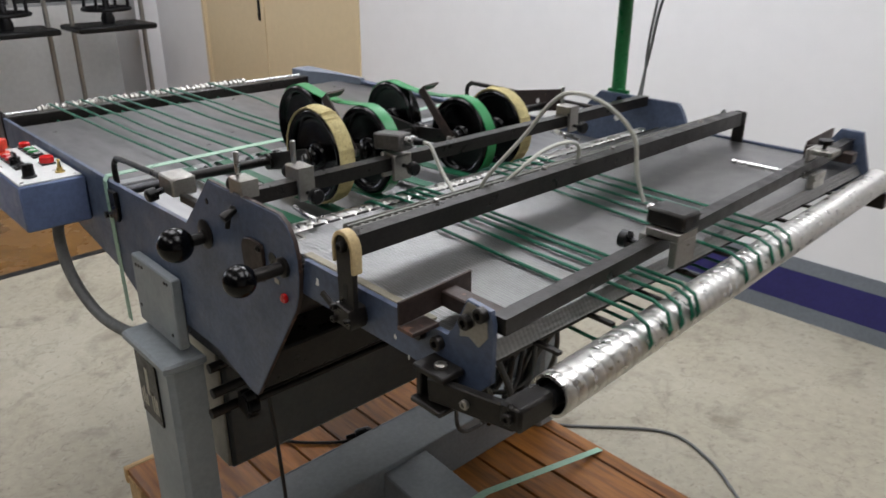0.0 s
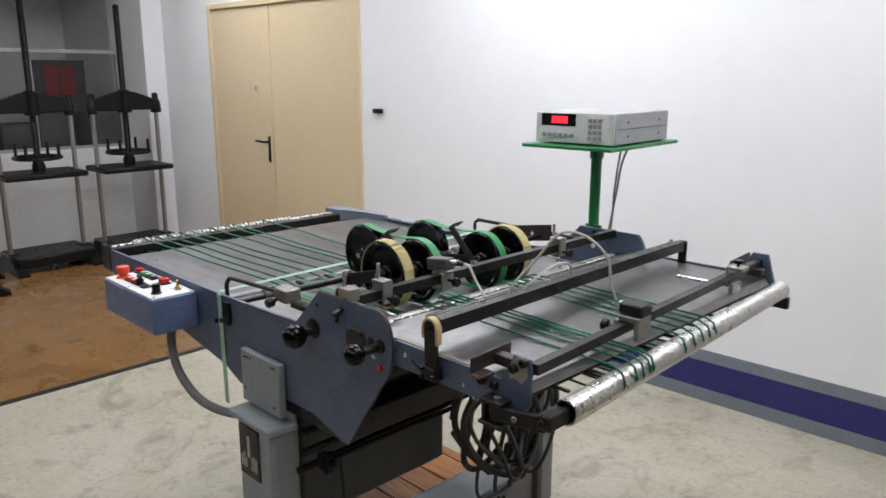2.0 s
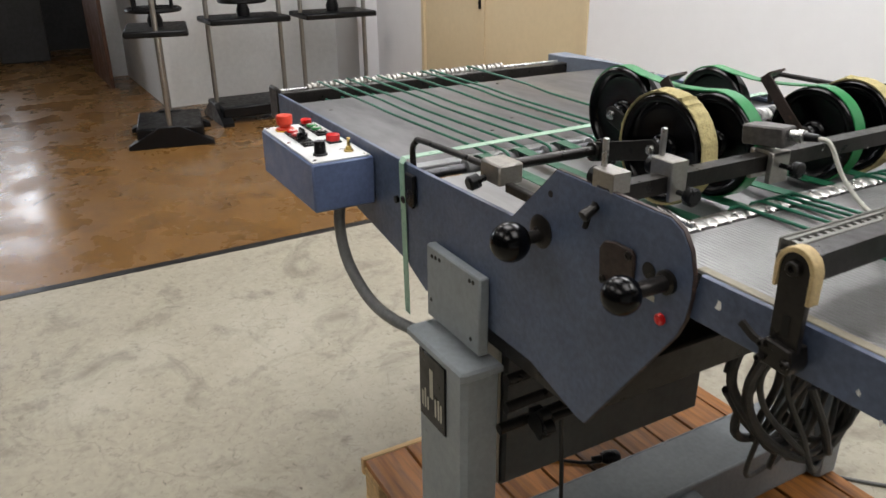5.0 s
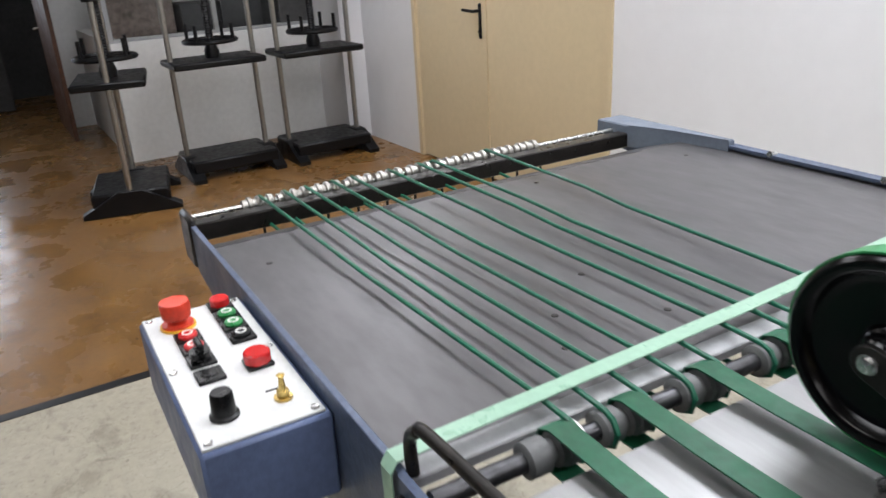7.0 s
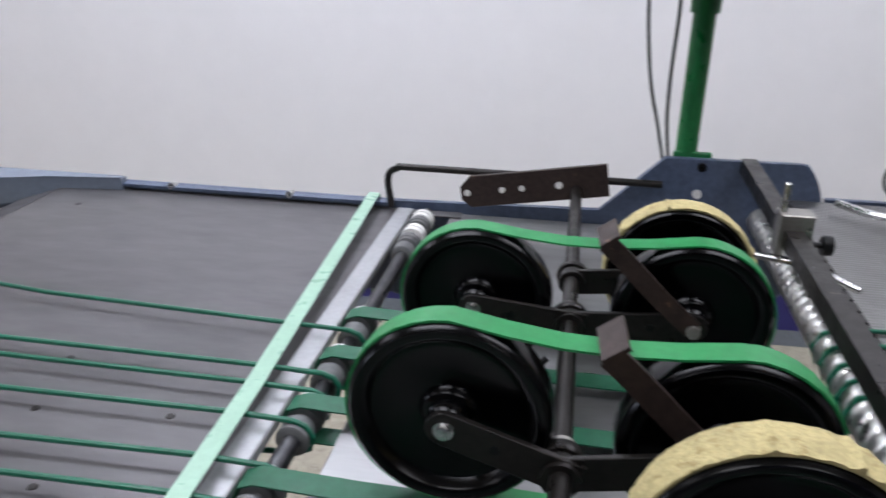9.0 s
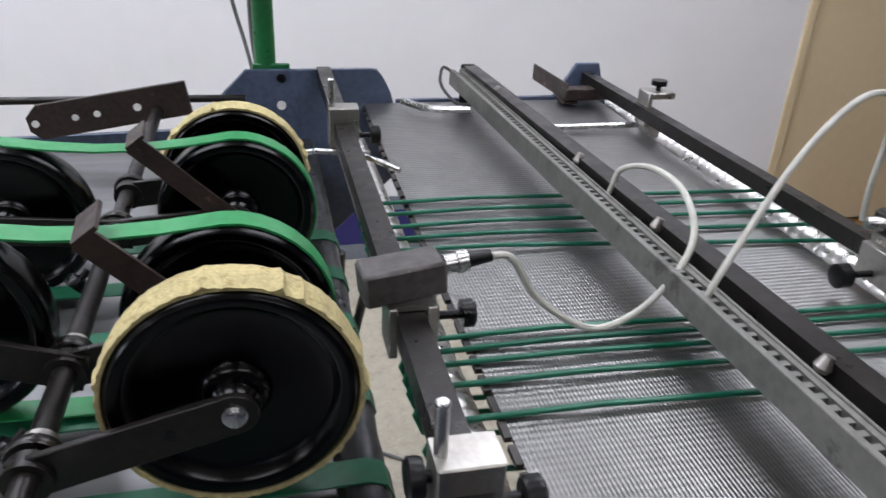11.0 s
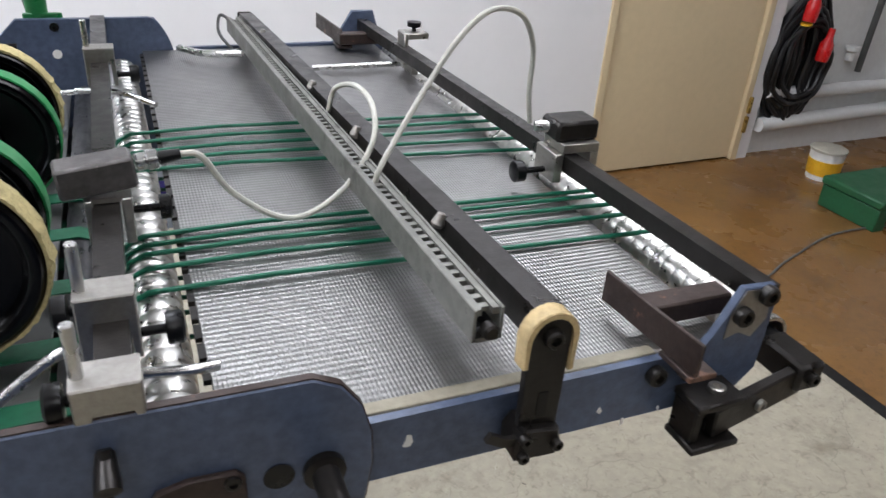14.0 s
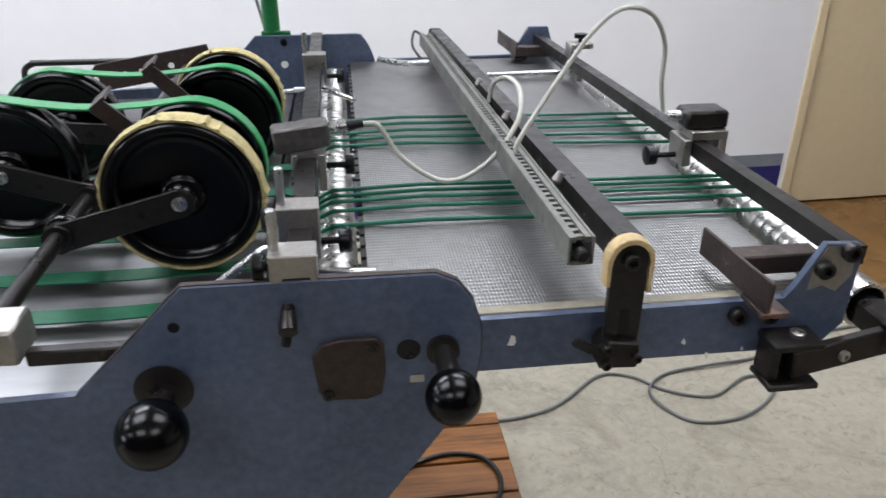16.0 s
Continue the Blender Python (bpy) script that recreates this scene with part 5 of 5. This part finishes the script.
lathe(b, [(0, 0), (0.0165, 0), (0.0165, 0.003), (0.0135, 0.005), (0.0125, 0.028), (0.011, 0.031), (0, 0.031)], (-0.793, -0.102, PZ), (0, 0, 1), 24)
part("rotary_knob", b, BLACK, cb, "black rotary knob")
b = B()
lathe(b, [(0, 0), (0.011, 0), (0.011, 0.003), (0.007, 0.0035), (0.007, 0.011), (0.0045, 0.012), (0.003, 0.026), (0.005, 0.03), (0, 0.032)], (-0.79, -0.036, PZ), (0, 0, 1), 14)
part("toggle_switch", b, BRASS, cb)
part("panel_mark", box(B(), (-0.815, -0.05, PZ + 0.0002), (-0.812, -0.026, PZ + 0.0006)), BLACK, cb)
hose = smooth_path([(-0.80, -0.06, 1.05), (-0.80, -0.065, 0.98), (-0.775, -0.06, 0.90), (-0.70, -0.045, 0.835), (-0.60, -0.03, 0.82), (-0.50, 0.0, 0.825), (-0.42, 0.03, 0.84)], 10)
part("conduit", tube(B(), hose, 0.0135, 12), CONDUIT, M, "ribbed grey conduit")

# mounting plate, posts and base
b = B()
box(b, (-0.452, -0.022, 0.90), (-0.256, -0.001, 1.055), 0.003)
mp_ = part("mounting_plate", b, GREY, M, "light grey mounting plate")
for p in ((-0.43, 1.035), (-0.415, 1.037), (-0.40, 1.038), (-0.29, 1.04), (-0.278, 1.041), (-0.435, 0.94), (-0.285, 0.925)):
    part("plate_screw", lathe(B(), [(0, 0), (0.0045, 0), (0.004, 0.0012), (0, 0.0014)], (p[0], -0.022, p[1]), (0, -1, 0), 10), BLACK, mp_)


def post(y0, y1, side):
    b = B()
    prism(b, [(-0.425, y0), (-0.265, y0), (-0.255, y0 + 0.012), (-0.255, y1), (-0.435, y1), (-0.435, y0 + 0.012)], "z", 0.148, 0.862, 0.002)
    o = part("post", b, GREY, M, "light grey steel post")
    c = B()
    prism(c, [(-0.455, y0 - 0.012), (-0.245, y0 - 0.012), (-0.24, y0), (-0.24, y1 + 0.002), (-0.46, y1 + 0.002), (-0.46, y0)], "z", 0.862, 0.884, 0.005)
    part("post_cap", c, GREY, o)
    return o


po = post(-0.056, 0.02, -1)
post(FY - 0.01, FY + 0.066, 1)
b = B()
box(b, (-0.418, -0.0605, 0.70), (-0.316, -0.0562, 0.853), 0.001)
bg = part("badge", b, BLACK, po, "black badge with pale bars")
bars = B()
for x, z0, z1 in ((-0.372, 0.775, 0.84), (-0.365, 0.775, 0.84), (-0.405, 0.74, 0.775), (-0.394, 0.74, 0.785), (-0.383, 0.74, 0.77), (-0.352, 0.74, 0.78), (-0.34, 0.74, 0.785), (-0.33, 0.74, 0.78)):
    box(bars, (x - 0.003, -0.0612, z0 - 0.015), (x + 0.003, -0.0603, z1 - 0.015))
part("badge_bar", bars, CREAMPAINT, bg)
for x in (-0.412, -0.322):
    for z in (0.706, 0.847):
        part("badge_rivet", lathe(B(), [(0, 0), (0.0025, 0), (0, 0.0015)], (x, -0.0605, z), (0, -1, 0), 8), BURNT, bg)
b = B()
box(b, (-0.47, 0.02, 0.148), (-0.29, FY - 0.01, 0.152))
box(b, (-0.47, 0.02, 0.152), (-0.462, FY - 0.01, 0.292), 0.002)
box(b, (-0.30, 0.02, 0.152), (-0.29, FY - 0.01, 0.30), 0.003)
box(b, (-0.462, 0.02, 0.284), (-0.30, FY - 0.01, 0.292))
bb = part("cross_beam", b, GREY, M, "scuffed grey channel cross beam")
for y, z in ((0.07, 0.225), (0.10, 0.24), (0.16, 0.26), (0.18, 0.262), (0.95, 0.24), (0.92, 0.25)):
    bolt(b := B(), (-0.29, y, z), (1, 0, 0), 0.007, 0.007)
    part("beam_bolt", b, BURNT, bb)
b = B()
prism(b, [(-0.29, 0.148), (0.33, 0.148), (0.33, 0.215), (0.30, 0.24), (-0.29, 0.285)], "y", 0.50, 0.66, 0.004)
fb = part("foot_beam", b, GREY, M, "scuffed grey foot beam")
b = B()
for x in (0.07, 0.11):
    lathe(b, [(0, 0), (0.006, 0), (0.006, 0.001), (0, 0.001)], (x, 0.50, 0.20), (0, -1, 0), 12)
part("beam_hole", b, BLACK, fb)
part("foot_beam", prism(B(), [(-0.47, 0.148), (-0.66, 0.148), (-0.66, 0.20), (-0.63, 0.225), (-0.47, 0.25)], "y", 0.0, 0.10, 0.004), GREY, M)

# drive cabinet and the works underneath
b = B()
prism(b, [(-0.62, 0.90), (-0.345, 0.90), (-0.345, 0.50), (-0.365, 0.48), (-0.60, 0.48), (-0.62, 0.50)], "y", 0.10, 0.685, 0.006)
dc = part("drive_cabinet", b, DARKGREY, M, "dark grey drive cabinet under the table")
part("cabinet_side", box(B(), (-0.61, 0.092, 0.49), (-0.36, 0.0995, 0.90), 0.002), CREAMPAINT, dc, "ivory cabinet side")
for z, x in ((0.86, -0.22), (0.80, -0.22), (0.74, -0.24)):
    part("tie_bar", rod(B(), (x, 0.015, z), (x, FY, z + 0.03), 0.011, 12), BURNT, M, "black tie bar")
part("fold_plate", box(B(), (-0.34, 0.02, 0.90), (-0.02, FY, 0.97), 0.004), BURNT, M)
part("fold_roller", rod(B(), (-0.06, 0.02, 1.05), (-0.06, FY, 1.05), 0.04, 24), BURNT, M)
part("fold_roller", rod(B(), (-0.14, 0.02, 1.02), (-0.14, FY, 1.02), 0.04, 24), BURNT, M)
b = B()
for k in range(5):
    a = 2 * math.pi * k / 5
    lathe(b, [(0, 0), (0.013, 0.002), (0.013, 0.022), (0, 0.024)], (-0.20 + 0.02 * math.cos(a), 0.095, 0.758 + 0.02 * math.sin(a)), (0, -1, 0), 12)
lathe(b, [(0, 0), (0.02, 0), (0.022, 0.03), (0, 0.031)], (-0.20, 0.10, 0.758), (0, -1, 0), 16)
part("star_knob", b, BLACK, M, "black star knob")
part("knob_rod", rod(B(), (-0.20, 0.09, 0.758), (-0.20, 0.6, 0.758), 0.008, 10), BURNT, M)

# ---------------------------------------------------------------- cables on the machine
POWER = [(-0.93, 0.33, 0.152), (-0.855, 0.404, 0.151), (-0.74, 0.485, 0.151), (-0.65, 0.58, 0.151), (-0.62, 0.64, 0.151)]
def cable(name, pts, r, material, label, n=10):
    return single(name, tube(B(), smooth_path(pts, n), r, 8), material, label, "cable")


p0 = SM @ Vector((0.072, 0, 0.004))
cable("sensor_cable", [p0, p0 + Vector((0.02, 0.0, -0.005)), (0.135, 0.335, 1.284), (0.19, 0.33, 1.252), (0.245, 0.335, 1.272), (0.288, 0.352, 1.32), (0.302, 0.40, 1.35), (0.30, 0.465, 1.353), (0.288, 0.512, 1.335), (0.282, 0.522, 1.303)], 0.0034, CABLE, "pale grey sensor cable looping over the bars")
cable("sensor_cable", [(0.272, 0.29, 1.30), (0.282, 0.292, 1.325), (0.338, 0.315, 1.40), (0.375, 0.32, 1.448), (0.41, 0.325, 1.470), (0.455, 0.345, 1.458), (0.488, 0.372, 1.415), (0.494, 0.38, 1.36), (0.505, 0.388, 1.318)], 0.0032, CABLE, "pale grey sensor cable arching between the bars")
rng = random.Random(21)
for k in range(9):
    cy, cz = 0.74 + rng.uniform(-0.06, 0.06), 0.74 + rng.uniform(-0.05, 0.04)
    ry, rz = rng.uniform(0.09, 0.17), rng.uniform(0.16, 0.27)
    cx = -0.10 + rng.uniform(-0.06, 0.06)
    a0 = rng.uniform(0, 6.28)
    pts = [(cx + 0.03 * math.sin(2.2 * a + k), cy + ry * math.sin(a) * (1 + 0.15 * math.sin(3 * a + k)), cz - rz * math.cos(a)) for a in (a0 + i * 0.55 for i in range(12))]
    cable("cable_loop", pts, rng.choice((0.007, 0.009, 0.011)), GREYHOSE, "grey cable loop hanging under the delivery", 5)
for k in range(5):
    y = 0.62 + 0.07 * k
    cable("cable_loop", [(0.02 - 0.03 * k, y, 1.16), (-0.02, y + 0.02 * k, 1.0), (-0.08, y + 0.05, 0.8), (-0.12, y + 0.03 * k, 0.55), (-0.2, y + 0.12, 0.36), (-0.29 - 0.02 * k, 1.06 + 0.01 * k, 0.302), (-0.4, 1.08, 0.30)], 0.006 + 0.0015 * (k % 3), GREYHOSE, "grey cable running down from the delivery", 6)
cable("power_cable", [(-0.20, 0.13, 0.76), (-0.20, 0.14, 0.62), (-0.205, 0.15, 0.45), (-0.21, 0.155, 0.31), (-0.24, 0.16, 0.296), (-0.29, 0.18, 0.297), (-0.34, 0.2, 0.297)], 0.0045, BLACKCABLE, "thin black cable hanging down")
cable("power_cable", POWER, 0.005, BLACKCABLE, "black cable running over the pallet to a plug")
pl_ = thing("mains_plug", POWER[-1], "black mains plug lying on the pallet", "plug")
part("plug_body", lathe(B(), [(0, 0), (0.014, 0), (0.02, 0.012), (0.021, 0.045), (0.014, 0.055), (0, 0.055)], Vector(POWER[-1]) + Vector((0, 0, 0.014)), (0.4, 1, 0), 16), BLACK, pl_)
part("plug_boot", lathe(B(), [(0, 0), (0.009, 0), (0.006, 0.03), (0, 0.031)], Vector(POWER[-1]) + Vector((0, 0, 0.014)), (-0.4, -1, 0), 12), BLACK, pl_)

# ---------------------------------------------------------------- pallet, straps
PX0, PX1, PY0, PY1 = -0.98, 0.465, 0.03, 1.21
PA = thing("pallet", (-0.28, 0.62, 0), "orange-brown wooden pallet with knotty planks", "pallet")
rng = random.Random(11)
yy = PY0
while yy < PY1 - 0.05:
    w = min(rng.uniform(0.12, 0.165), PY1 - yy)
    part("plank", box(B(), (PX0, yy + 0.004, 0.122), (PX1, yy + w - 0.004, 0.145 - rng.uniform(0, 0.002)), 0.002), WOOD, PA)
    yy += w
for x in (PX0, (PX0 + PX1) / 2 - 0.05, PX1 - 0.10):
    part("cross_board", box(B(), (x + 0.001, PY0, 0.1), (x + 0.10, PY1, 0.1215), 0.002), WOODPALE, PA)
    part("bottom_board", box(B(), (x + 0.001, PY0, 0.0), (x + 0.10, PY1, 0.02), 0.002), WOODPALE, PA)
    for y in (PY0, (PY0 + PY1) / 2 - 0.05, PY1 - 0.10):
        part("block", box(B(), (x + 0.002, y + 0.001, 0.0205), (x + 0.098, y + 0.1, 0.0995), 0.003), WOODPALE, PA)
part("edge_board", box(B(), (PX0 - 0.022, PY0 - 0.002, 0.09), (PX0 - 0.001, PY1, 0.145), 0.003), WOODPALE, PA, "pale end board")
b = B()
band(b, [(-0.05, PY0 - 0.002, 0.02), (-0.05, PY0 - 0.002, 0.144), (-0.05, PY0 + 0.01, 0.149), (-0.05, 0.485, 0.275), (-0.05, 0.50, 0.278), (-0.05, 0.66, 0.279), (-0.05, 0.675, 0.276), (-0.048, 1.19, 0.149)], 0.022, 0.0015, False, (1, 0, 0))
single("packing_strap", b, STRAP, "pale green packing strap over the foot beam", "packing strap")
b = B()
band(b, [(-0.58, -0.0035, 0.84), (-0.59, -0.0035, 1.177), (-0.592, 0.004, 1.1865), (-0.612, 0.5, 1.1865), (-0.655, FY + 0.016, 1.1855), (-0.655, FY + 0.02, 1.175), (-0.66, FY + 0.02, 0.9)], 0.022, 0.0015, False, (1, 0, 0))
single("packing_strap", b, STRAP, "pale green packing strap round the feed table", "packing strap")

# ---------------------------------------------------------------- counter on its stand
part("instrument_pole", rod(B(), (-0.092, 1.174, 1.06), (-0.092, 1.174, 1.56), 0.0185, 20), POLE, M, "green painted pole with rubbed spots")
part("pole_bracket", box(B(), (-0.115, FY + 0.0165, 1.22), (-0.05, 1.165, 1.30), 0.002), POLE, M)
part("pole_collar", rod(B(), (-0.092, 1.174, 1.53), (-0.092, 1.174, 1.566), 0.024, 20), POLE, M)
CM = pose(-0.105, 1.22, 1.584, 0, 0, 4)
part("pole_top_plate", box(B(), (-0.17, -0.24, -0.012), (0.17, 0.24, 0.0), 0.002, CM), POLE, M, "green painted top plate")
CT = thing("frequency_counter", (-0.105, 1.22, 1.584), "grey bench counter with a red digital display", "bench instrument")
part("case", box(B(), (-0.15, -0.18, 0.004), (0.15, 0.19, 0.105), 0.003, CM), ALU, CT, "grey painted steel case")
fc = part("front_panel", box(B(), (-0.148, -0.188, 0.005), (0.148, -0.1801, 0.104), 0.002, CM), PANEL, CT, "silver-grey front panel")
part("display", box(B(), (-0.085, -0.1908, 0.068), (-0.022, -0.1897, 0.092), 0.0003, CM), LED, fc, "lit red digital display")
part("display_frame", box(B(), (-0.125, -0.1896, 0.060), (0.008, -0.1881, 0.10), 0.0004, CM), BLACK, fc, "black display window")
part("key_field", box(B(), (-0.13, -0.1895, 0.012), (0.02, -0.1883, 0.053), 0.0004, CM), PANEL, fc)
part("key_field", box(B(), (0.05, -0.1895, 0.012), (0.133, -0.1883, 0.098), 0.0004, CM), PANEL, fc)
for i in range(6):
    part("round_key", lathe(B(), [(0, 0), (0.008, 0), (0.007, 0.006), (0, 0.006)], CM @ Vector((-0.112 + i * 0.021, -0.1896, 0.03)), CM.to_3x3() @ Vector((0, -1, 0)), 12), ALU, fc)
for i in range(3):
    for j in range(4):
        part("key", box(B(), (0.056 + i * 0.018, -0.1935, 0.018 + j * 0.019), (0.069 + i * 0.018, -0.1896, 0.03 + j * 0.019), 0.001, CM), ALU, fc)
for y, z in ((-0.10, 0.03), (-0.10, 0.075), (0.12, 0.03), (0.12, 0.075)):
    b = lathe(B(), [(0, 0), (0.004, 0), (0.004, 0.001), (0, 0.0012)], CM @ Vector((0.15, y, z)), CM.to_3x3() @ Vector((1, 0, 0)), 10)
    part("case_screw", b, BLACK, CT)
part("case_seam", box(B(), (0.1495, -0.17, 0.053), (0.1508, 0.185, 0.055), 0, CM), DARKGREY, CT)
cable("signal_cable", [(-0.15, 1.40, 1.62), (-0.165, 1.455, 1.60), (-0.164, 1.43, 1.5), (-0.15, 1.385, 1.38), (-0.125, 1.34, 1.28), (-0.09, 1.25, 1.12), (-0.09, 1.17, 1.05)], 0.0038, CONDUIT, "thin grey cable hanging from the counter")
cable("signal_cable", [(-0.09, 1.40, 1.62), (-0.105, 1.43, 1.59), (-0.112, 1.37, 1.5), (-0.116, 1.345, 1.38), (-0.112, 1.31, 1.28), (-0.085, 1.22, 1.12), (-0.08, 1.17, 1.06)], 0.0038, CONDUIT, "thin grey cable hanging from the counter")

# ---------------------------------------------------------------- floor cables, things by the recess
cable("floor_cable", [(-0.5, 1.25, 0.01), (-0.32, 1.37, 0.007), (-0.06, 1.60, 0.007), (0.13, 1.58, 0.007), (0.30, 1.47, 0.007), (0.42, 1.38, 0.007), (0.50, 1.325, 0.007), (0.70, 1.37, 0.007), (0.90, 1.52, 0.007), (1.02, 1.50, 0.007), (1.11, 1.41, 0.007), (1.26, 1.36, 0.007), (1.42, 1.45, 0.007), (1.52, 1.42, 0.009), (1.43, 1.31, 0.007), (1.28, 1.235, 0.007), (1.12, 1.25, 0.007), (1.045, 1.39, 0.014), (1.14, 1.50, 0.007), (1.33, 1.53, 0.012), (1.52, 1.56, 0.007), (1.75, 1.66, 0.007), (2.1, 1.72, 0.007), (2.45, 1.66, 0.008), (2.8, 1.80, 0.007), (3.3, 1.95, 0.007), (4.0, 1.9, 0.007)], 0.0055, CONDUIT, "long grey cable lying on the floor")
cable("floor_cable", [(-0.25, 0.22, 0.152), (-0.1, 0.32, 0.152), (0.035, 0.385, 0.152), (0.135, 0.54, 0.152), (0.10, 0.63, 0.152), (0.07, 0.72, 0.152), (0.068, 0.84, 0.152), (0.12, 0.95, 0.152), (0.26, 1.025, 0.152), (0.375, 1.01, 0.152), (0.42, 0.93, 0.152), (0.40, 0.84, 0.152), (0.33, 0.76, 0.152), (0.2, 0.70, 0.158)], 0.0065, BLACKCABLE, "black cable lying on the pallet")
RW = WY + 0.06
rl = thing("cable_coil", (3.9, RW, 0.6), "thick coil of black cable with red plugs hanging on the wall", "cable coil", m=ROOM)
rng = random.Random(3)
for k in range(28):
    b = B()
    n = 28
    sx_, sz_ = 0.215 + rng.uniform(-0.18, 0.02), 0.36 + rng.uniform(-0.14, 0.02)
    oy, oz = rng.uniform(-0.12, -0.02), rng.uniform(-0.03, 0.03)
    tube(b, [(3.84 + sx_ * math.sin(2 * math.pi * i / n) * (1 - 0.12 * math.cos(2 * math.pi * i / n)), RW + oy + 0.01 * math.sin(5 * i), 0.60 + oz + sz_ * math.cos(2 * math.pi * i / n)) for i in range(n)], 0.016, 8, True)
    part("cable_turn", b, BLACKCABLE, rl)
for x, z, y in ((3.72, 0.93, -0.16), (3.90, 0.70, -0.17)):
    b = B()
    lathe(b, [(0, 0), (0.035, 0), (0.04, 0.03), (0.04, 0.10), (0.022, 0.13), (0.018, 0.19), (0, 0.19)], (x, RW + y, z - 0.08), (0.1, 0, 1), 18)
    pg = part("plug", b, REDP, rl, "red industrial plug")
part("plug_ring", lathe(B(), [(0, 0), (0.032, 0), (0.032, 0.012), (0, 0.012)], (3.71, RW - 0.16, 0.842), (0.1, 0, -1), 16), YELLOWP, rl)
pp = thing("heating_pipe", (4.2, RW, 0.3), "dirty off-white wall pipes with valves", "pipe", m=ROOM)
part("pipe_run", tube(B(), smooth_path([(3.66, RW - 0.06, 0.42), (3.85, RW - 0.06, 0.40), (4.6, RW - 0.06, 0.40), (5.2, RW - 0.06, 0.40)], 4), 0.04, 12), LOWWALL, pp)
part("pipe_run", tube(B(), [(3.66, RW - 0.06, 0.21), (5.28, RW - 0.06, 0.25)], 0.045, 12), LOWWALL, pp)
part("riser", rod(B(), (4.40, RW - 0.05, 0.5), (4.5, RW - 0.05, 3.4), 0.02, 12), GREYHOSE, pp)
part("valve", lathe(B(), [(0, 0), (0.03, 0), (0.03, 0.05), (0.045, 0.06), (0.045, 0.09), (0, 0.09)], (4.28, RW - 0.06, 0.58), (0, 0, 1), 14), LOWWALL, pp)


def bucket(x, y):
    t = thing("paint_bucket", (x, y, 0), "white and yellow plastic paint bucket with lid", "bucket", m=ROOM)
    part("body", lathe(B(), [(0, 0), (0.088, 0), (0.098, 0.16), (0.098, 0.17), (0, 0.17)], (x, y, 0), (0, 0, 1), 28), WHITEP, t)
    part("label_band", lathe(B(), [(0.089, 0.03), (0.0925, 0.03), (0.0985, 0.12), (0.094, 0.12)], (x, y, 0), (0, 0, 1), 28), YELLOWP, t, "yellow label band")
    part("lid", lathe(B(), [(0, 0.17), (0.104, 0.17), (0.104, 0.183), (0.092, 0.188), (0, 0.185)], (x, y, 0), (0, 0, 1), 28), CREAMPAINT, t)


bucket(3.86, 2.46)
gb = thing("step_stool", (3.85, 2.0, 0), "dark green painted box stool on the brown floor", "stool", m=ROOM)
part("top", box(B(), (3.50, 1.80, 0.125), (4.18, 2.18, 0.17), 0.01), DARKGREEN, gb)
for x in (3.51, 4.09):
    part("leg", box(B(), (x, 1.81, 0), (x + 0.08, 2.17, 0.1245), 0.006), DARKGREEN, gb)
